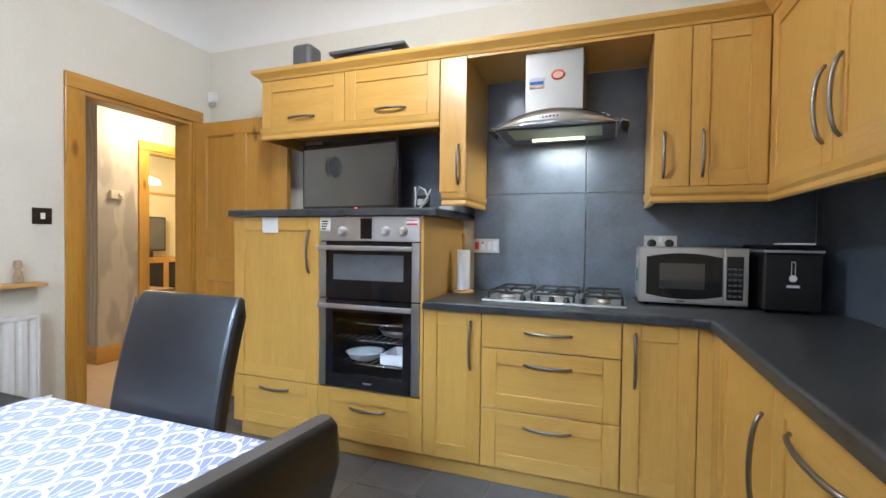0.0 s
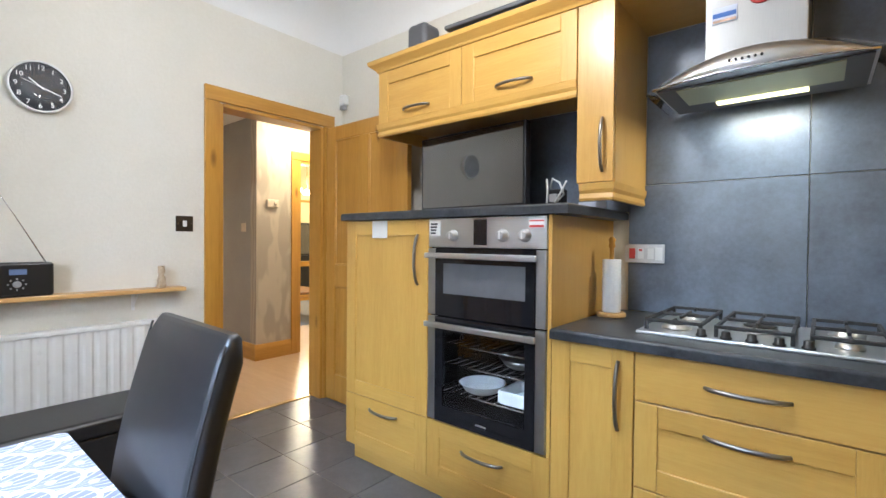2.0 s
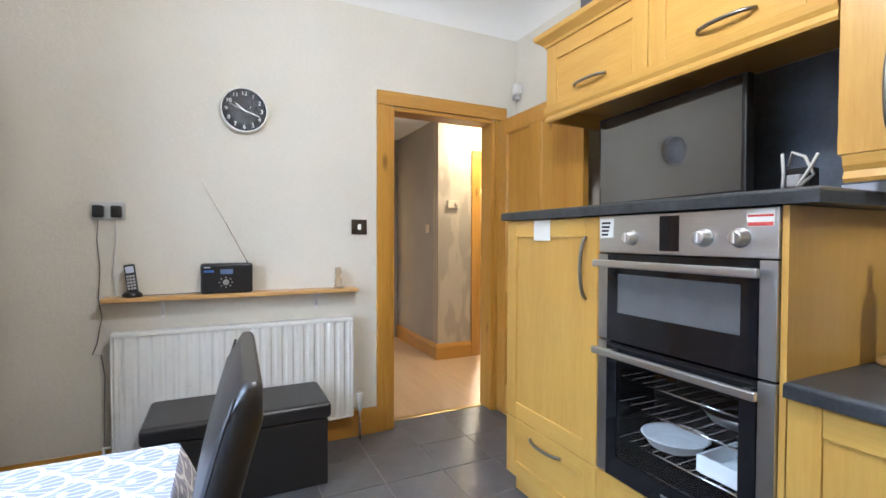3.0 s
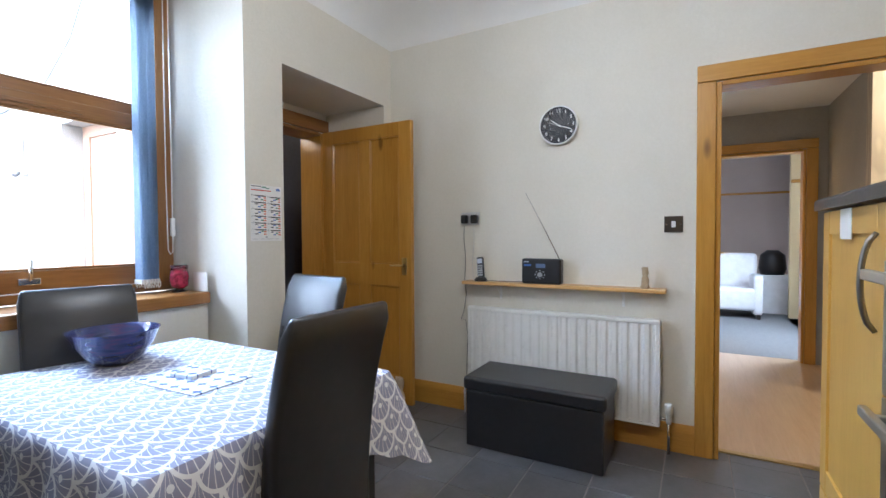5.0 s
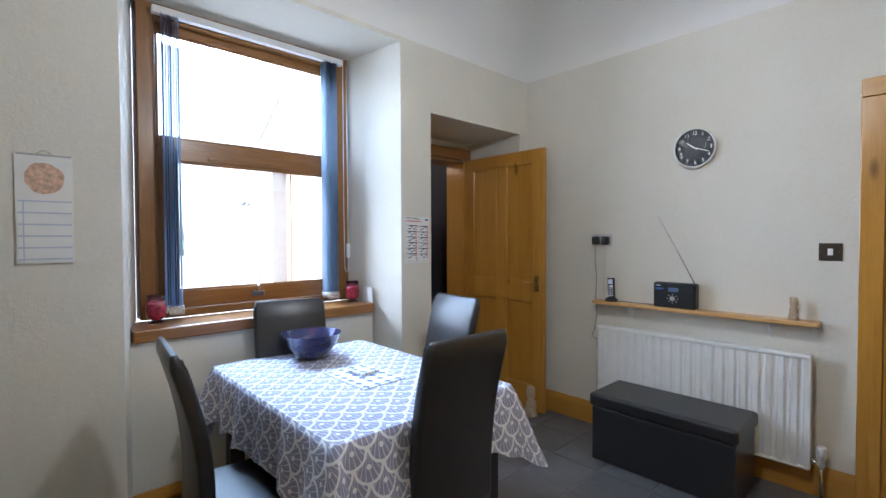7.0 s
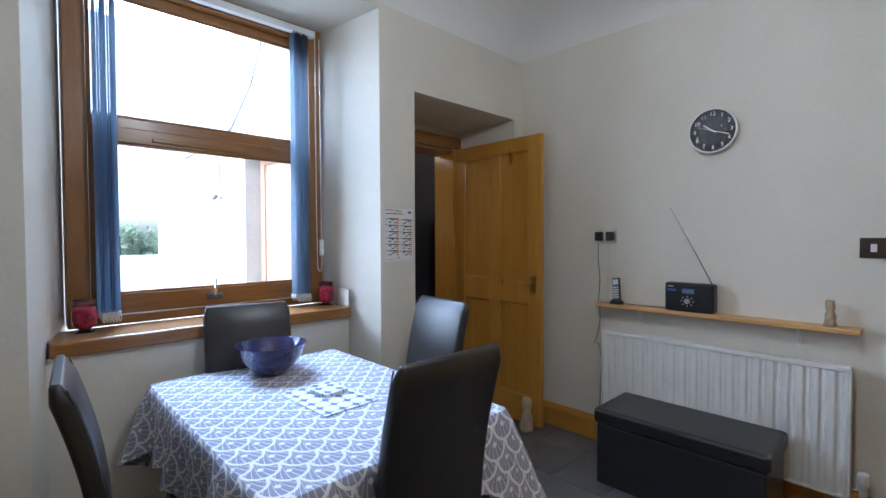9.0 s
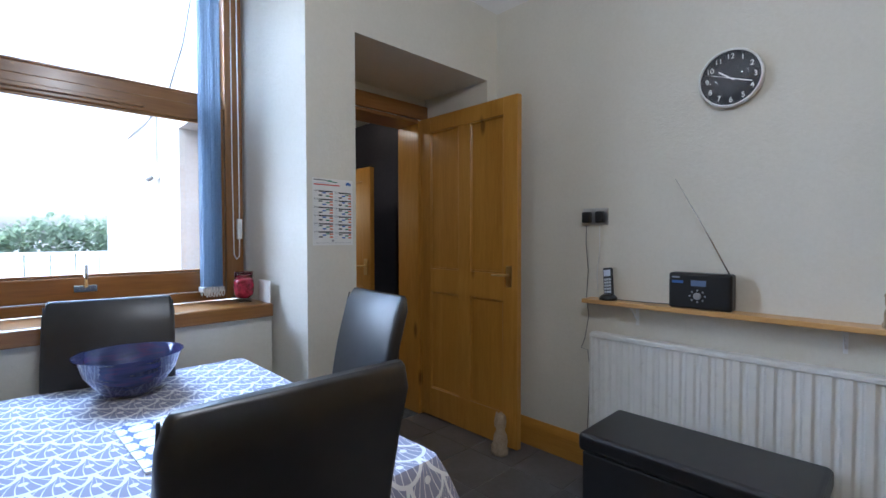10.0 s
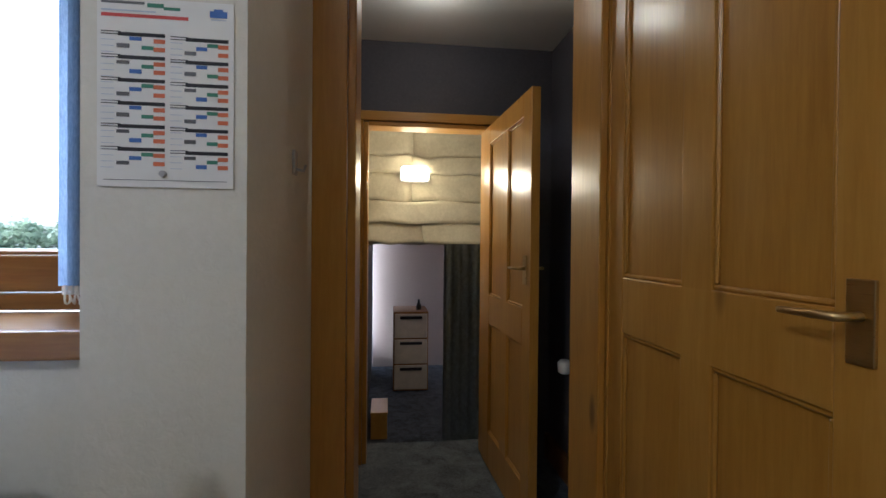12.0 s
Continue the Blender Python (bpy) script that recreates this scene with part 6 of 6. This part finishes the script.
# ---- back passage and stair ----
FP = -0.115
fr = architrave("back_door_surround", "y", 0.29, 1, 0.155, 0.965, 2.115, 0.105, lining=0.22, label="varnished timber back door surround with a darker head")
for ch in fr.children:
    if ch.data.materials[0] == PINE_X:
        ch.data.materials[0] = TEAK_X
part("stop", box(0.9445, 0.16, 0, 0.9595, 0.205, 2.08, bevel=0.003), PINE, fr)
setting("back_door_head_wall", box(0.09, 0.20, 2.20, 1.09, 0.288, 2.30), WALL, "cream wall above the back door")
setting("passage_floor", box(-0.20, -1.24, FP - 0.12, 1.15, 0.20, FP), CARPET, "mottled charcoal passage carpet")
setting("passage_step", box(0.13, 0.07, FP + 0.001, 0.99, 0.29, -0.002, bevel=0.01), CARPET, "carpeted step at the back door")
setting("passage_ceiling", box(-0.20, -1.24, 2.33, 1.15, 0.20, 2.43), CEIL, "white passage ceiling")
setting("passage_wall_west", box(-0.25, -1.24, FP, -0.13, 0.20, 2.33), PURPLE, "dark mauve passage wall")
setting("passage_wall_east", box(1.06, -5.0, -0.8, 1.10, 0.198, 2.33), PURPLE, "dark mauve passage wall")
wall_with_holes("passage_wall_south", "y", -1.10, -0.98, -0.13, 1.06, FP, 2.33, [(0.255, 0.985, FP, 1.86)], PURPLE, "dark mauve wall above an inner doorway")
architrave("inner_door_surround", "y", -0.98, 1, 0.255, 0.985, 1.86, 0.06, FP, lining=0.12)
panel_door("door_3", (0.262, -0.955), 0.755, 1.94, 93, 1, "open varnished pine inner door with brass lever handle", FP + 0.01)
mat = single("door_mat", box(0.72, -0.55, FP + 0.0005, 1.03, 0.05, FP + 0.018, bevel=0.006), LEATHER, "dark rubber door mat on the carpet", "mat")
pr = thing("passage_hook", (-0.13, -0.30, 0.60), "white roll hanging on a wall hook in the passage", "hook")
part("arm", tube([(-0.131, -0.30, 0.605), (-0.02, -0.30, 0.605), (0.045, -0.30, 0.620)], 0.006, 8), CHROME, pr)
part("roll", lathe((0.045, -0.30, 0.575), [(0.018, 0), (0.030, 0.008), (0.032, 0.05), (0.020, 0.062)], 16), WHITE, pr, "small white roll")
setting("passage_skirting", box(-0.129, -0.97, FP, -0.105, 0.20, FP + 0.14), TEAK, "dark timber passage skirting")
for k, (ya, z) in enumerate(((-1.24, -0.30), (-1.55, -0.47))):
    setting("stair_step_%d" % (k + 1), box(0.0, ya - 0.32, z - 0.15, 1.06, ya + 0.01, z, bevel=0.008), CARPET, "charcoal carpeted stair step")
setting("lower_floor", box(-0.9, -5.2, -0.80, 1.06, -1.85, -0.65), CARPET, "mottled charcoal lower floor")
setting("lower_wall_west", box(-0.25, -2.0, -0.65, -0.13, -1.24, 2.33), GREYWALL, "grey stairwell wall")
setting("stair_wall_east", box(1.00, -2.0, -0.65, 1.058, -1.11, 2.33), WALL, "cream stairwell wall")
setting("stair_ceiling", box(-0.2, -2.3, 2.33, 1.06, -1.24, 2.43), CEIL, "white stairwell ceiling")


def rubble():
    """Old wall of long uneven stones, painted cream, over a low lintel."""
    bm = bmesh.new()
    rng = random.Random(4)
    z = 1.17
    while z < 2.3:
        h = rng.uniform(0.13, 0.24)
        x = -0.2
        while x < 1.06:
            w = rng.uniform(0.7, 1.4)
            out = rng.uniform(-0.02, 0.06)
            g = bmesh.new()
            bm_box(g, x, -2.5, z, min(x + w, 1.06), -1.95 + out, z + h - 0.004)
            bmesh.ops.subdivide_edges(g, edges=g.edges[:], cuts=5, use_grid_fill=True)
            for v in g.verts:
                v.co += noise.noise_vector(v.co * 5) * 0.040
            me = bpy.data.meshes.new("stone")
            g.to_mesh(me)
            g.free()
            bm.from_mesh(me)
            bpy.data.meshes.remove(me)
            x += w
        z += h
    for f in bm.faces:
        f.smooth = True
    return bm


setting("rubble_wall", rubble(), OLDSTONE, "cream painted rubble stone wall above a low lintel")
setting("rubble_pier", box(-0.9, -2.5, -0.65, 0.0, -1.97, 1.17), OLDSTONE, "cream painted stone pier")
setting("lower_wall_end", box(-0.9, -5.2, -0.65, 1.06, -5.1, 2.0), PINKWALL, "pale rose wall at the stair foot")
setting("lower_wall_far_west", box(-1.0, -5.1, -0.65, -0.9, -1.97, 2.0), PINKWALL, "pale rose wall of the lower room")
setting("lower_ceiling", box(-0.9, -5.2, 1.75, 1.06, -2.51, 1.85), CEIL, "low white ceiling")
sl = thing("stair_wall_lamp", (0.62, -1.93, 1.70), "lit oval bulkhead lamp on the stone wall", "wall lamp")
part("base", box(0.52, -1.925, 1.645, 0.76, -1.895, 1.775, bevel=0.02, seg=3), WHITE, sl)
part("diffuser", box(0.535, -1.894, 1.655, 0.745, -1.85, 1.765, bevel=0.02, seg=3), LAMP, sl)
cu = bmesh.new()
pts = [(0.02 + 0.40 * k / 28, -1.78 + 0.022 * math.sin(k * 1.35)) for k in range(29)]
lo, hi = [cu.verts.new((x, y, -0.64)) for x, y in pts], [cu.verts.new((x, y, 1.16)) for x, y in pts]
for k in range(28):
    cu.faces.new((lo[k], lo[k + 1], hi[k + 1], hi[k])).smooth = True
bmesh.ops.solidify(cu, geom=cu.faces[:], thickness=0.004)
single("door_curtain", cu, CURTAIN, "grey fabric curtain hanging in the low opening", "curtain")
fc = thing("filing_cabinet", (0.50, -4.0, -0.65), "cream three-drawer filing cabinet with dark top", "filing cabinet")
part("carcass", box(0.34, -4.45, -0.645, 0.77, -3.92, 0.33, bevel=0.006), TEAK, fc)
for k in range(3):
    dr = part("drawer_front", box(0.355, -3.919, -0.62 + 0.315 * k, 0.755, -3.895, -0.325 + 0.315 * k, bevel=0.006), CREAM, fc)
    part("pull", box(0.42, -3.894, -0.385 + 0.315 * k, 0.69, -3.875, -0.350 + 0.315 * k, bevel=0.004), BLACKPLASTIC, dr)
single("bottle", lathe((0.45, -4.1, 0.3305), [(0.03, 0), (0.032, 0.05), (0.015, 0.09), (0.013, 0.13)], 12), BLACKPLASTIC, "small dark bottle on the filing cabinet", "bottle")
bulb("lower_room_light", (0.3, -3.3, 1.55), 1.6, (1.0, 0.72, 0.58), 0.08)
sx = thing("wooden_box", (0.95, -2.6, -0.65), "low brown wooden box beside the wall", "box")
part("body", box(0.84, -2.95, -0.648, 0.99, -2.55, -0.42, bevel=0.005), PINE_Y, sx)
part("lid", box(0.835, -2.955, -0.419, 0.995, -2.545, -0.40, bevel=0.004), PINE_Y, sx)

# ---- outside the window ----
GZ = -0.12
setting("ground", box(-300, -400, GZ - 0.6, 300, 300, -0.83), GROUND, "pale paved yard and ground")
setting("yard", box(1.31, -40, GZ - 0.5, 60, 0.18, GZ), GROUND, "pale paved yard")
wall_with_holes("wing_wall", "x", 1.11, 1.30, -4.7, 0.19, -0.6, 3.6, [(-1.30, -0.50, GZ, 2.15)], RENDER, "pale roughcast wall of the back wing")
setting("wing_door_reveal", boxes((1.112, -1.298, GZ, 1.16, -1.20, 2.148), (1.112, -0.60, GZ, 1.16, -0.502, 2.148), (1.112, -1.20, 2.06, 1.16, -0.60, 2.148)), OUTDOOR, "brown timber frame of the outside door")
od = tagged(thing("outside_door", (1.14, -0.9, GZ), "brown varnished timber outside door"), kind="structure")
for k in range(5):
    part("board", box(1.12, -1.198 + 0.12 * k, GZ + 0.01, 1.15, -1.082 + 0.12 * k, 2.058, bevel=0.004), OUTDOOR, od)
wc = thing("wall_cable", (1.31, -2, 2.4), "dark cable looped along the roughcast wall", "cable")
part("cable", tube([(1.312, -0.75, 3.2), (1.312, -1.1, 2.75), (1.312, -1.6, 2.45), (1.312, -2.3, 2.38), (1.312, -3.2, 2.36)], 0.007, 6), WIRE, wc)
part("drop_cable", tube([(1.312, -1.95, 2.40), (1.312, -1.95, 1.95)], 0.006, 6), WIRE, wc)
ol = thing("outside_lamp", (1.34, -1.95, 1.85), "small white outside lamp on the wall", "wall lamp")
part("body", box(1.301, -2.03, 1.80, 1.38, -1.88, 1.93, bevel=0.02, seg=3), WHITE, ol)
part("arm", tube([(1.36, -1.9, 1.82), (1.40, -1.88, 1.78)], 0.02, 8), GREYPLASTIC, ol)
fe = thing("garden_fence", (6, -9.5, GZ), "white painted board fence along the yard", "fence")
for k in range(40):
    part("board", box(-2.0 + 0.40 * k, -9.52, GZ, -1.62 + 0.40 * k, -9.50, 0.95, bevel=0.004), FENCE, fe)
part("capping", box(-2.0, -9.54, 0.952, 14.0, -9.48, 0.99), FENCE, fe)


def hedge():
    rng = random.Random(7)
    verts, faces = [], []
    for k in range(26000):
        x, y = rng.uniform(-4, 16), rng.uniform(-13.4, -12)
        top = 1.5 + 0.6 * noise.noise((x * 0.5, 0, 0)) + 0.5 * noise.noise((x * 1.7, y, 3))
        z = GZ + (top - GZ) * rng.random() ** 0.6
        s, a, b = rng.uniform(0.09, 0.19), rng.uniform(0, 6.28), rng.uniform(-1.0, 1.0)
        u = Vector((math.cos(a), math.sin(a), 0)) * s
        w = Vector((-math.sin(a) * math.cos(b), math.cos(a) * math.cos(b), math.sin(b) + 0.4)) * s
        i = len(verts)
        c = Vector((x, y, z))
        verts += [c - u * 0.5, c + w * 0.5 - u * 0.15, c + u * 0.5 + w * 0.2, c - w * 0.4]
        faces.append((i, i + 1, i + 2, i + 3))
    me = bpy.data.meshes.new("hedge")
    me.from_pydata(verts, [], faces)
    me.materials.append(LEAF)
    return tagged(new("hedge", me), "green leafy hedge beyond the fence", "hedge", "", "stuff")


hedge()

# ---- floor tiles ----
TS, G = 0.3205, 0.006
bm = box(0, 0, 0, TS - G, TS - G, 0.010, bevel=0.0012, seg=1)
tile_mesh = mesh_of(bm, "tile", TILE)
cut = {}
y0 = 2.842 - 9 * TS
for i in range(14):
    for j in range(14):
        x, y = -0.006 + TS * (i - 1), y0 + TS * j
        xa, xb, ya, yb = max(x, 0.001), min(x + TS - G, EAST - 0.001), max(y, 0.301), min(y + TS - G, NORTH - 0.001)
        if xb - xa < 0.02 or yb - ya < 0.02:
            continue
        if ya < 0.62 and xa > 1.40:
            continue
        if xa > 1.09 and xb < 1.34 and yb < SOUTH:
            continue
        w, h = round(xb - xa, 4), round(yb - ya, 4)
        if abs(w - (TS - G)) < 1e-3 and abs(h - (TS - G)) < 1e-3:
            me = tile_mesh
        else:
            if (w, h) not in cut:
                cut[(w, h)] = mesh_of(box(0, 0, 0, w, h, 0.010, bevel=0.0012, seg=1), "tile", TILE)
            me = cut[(w, h)]
        t = new("tile", me)
        t.parent = floor
        t.location = (xa, ya, -0.010 + 0.0004 * ((i * 7 + j * 3) % 3))
for j in range(3):
    ya, yb = max(y0 + TS * (9 + j), D0 + 0.024), min(y0 + TS * (10 + j) - G, D1 - 0.024)
    if yb - ya > 0.02:
        t = new("tile", mesh_of(box(0, 0, 0, 0.10, yb - ya, 0.010, bevel=0.0012, seg=1), "tile", TILE))
        t.parent = floor
        t.location = (-0.101, ya, -0.010)
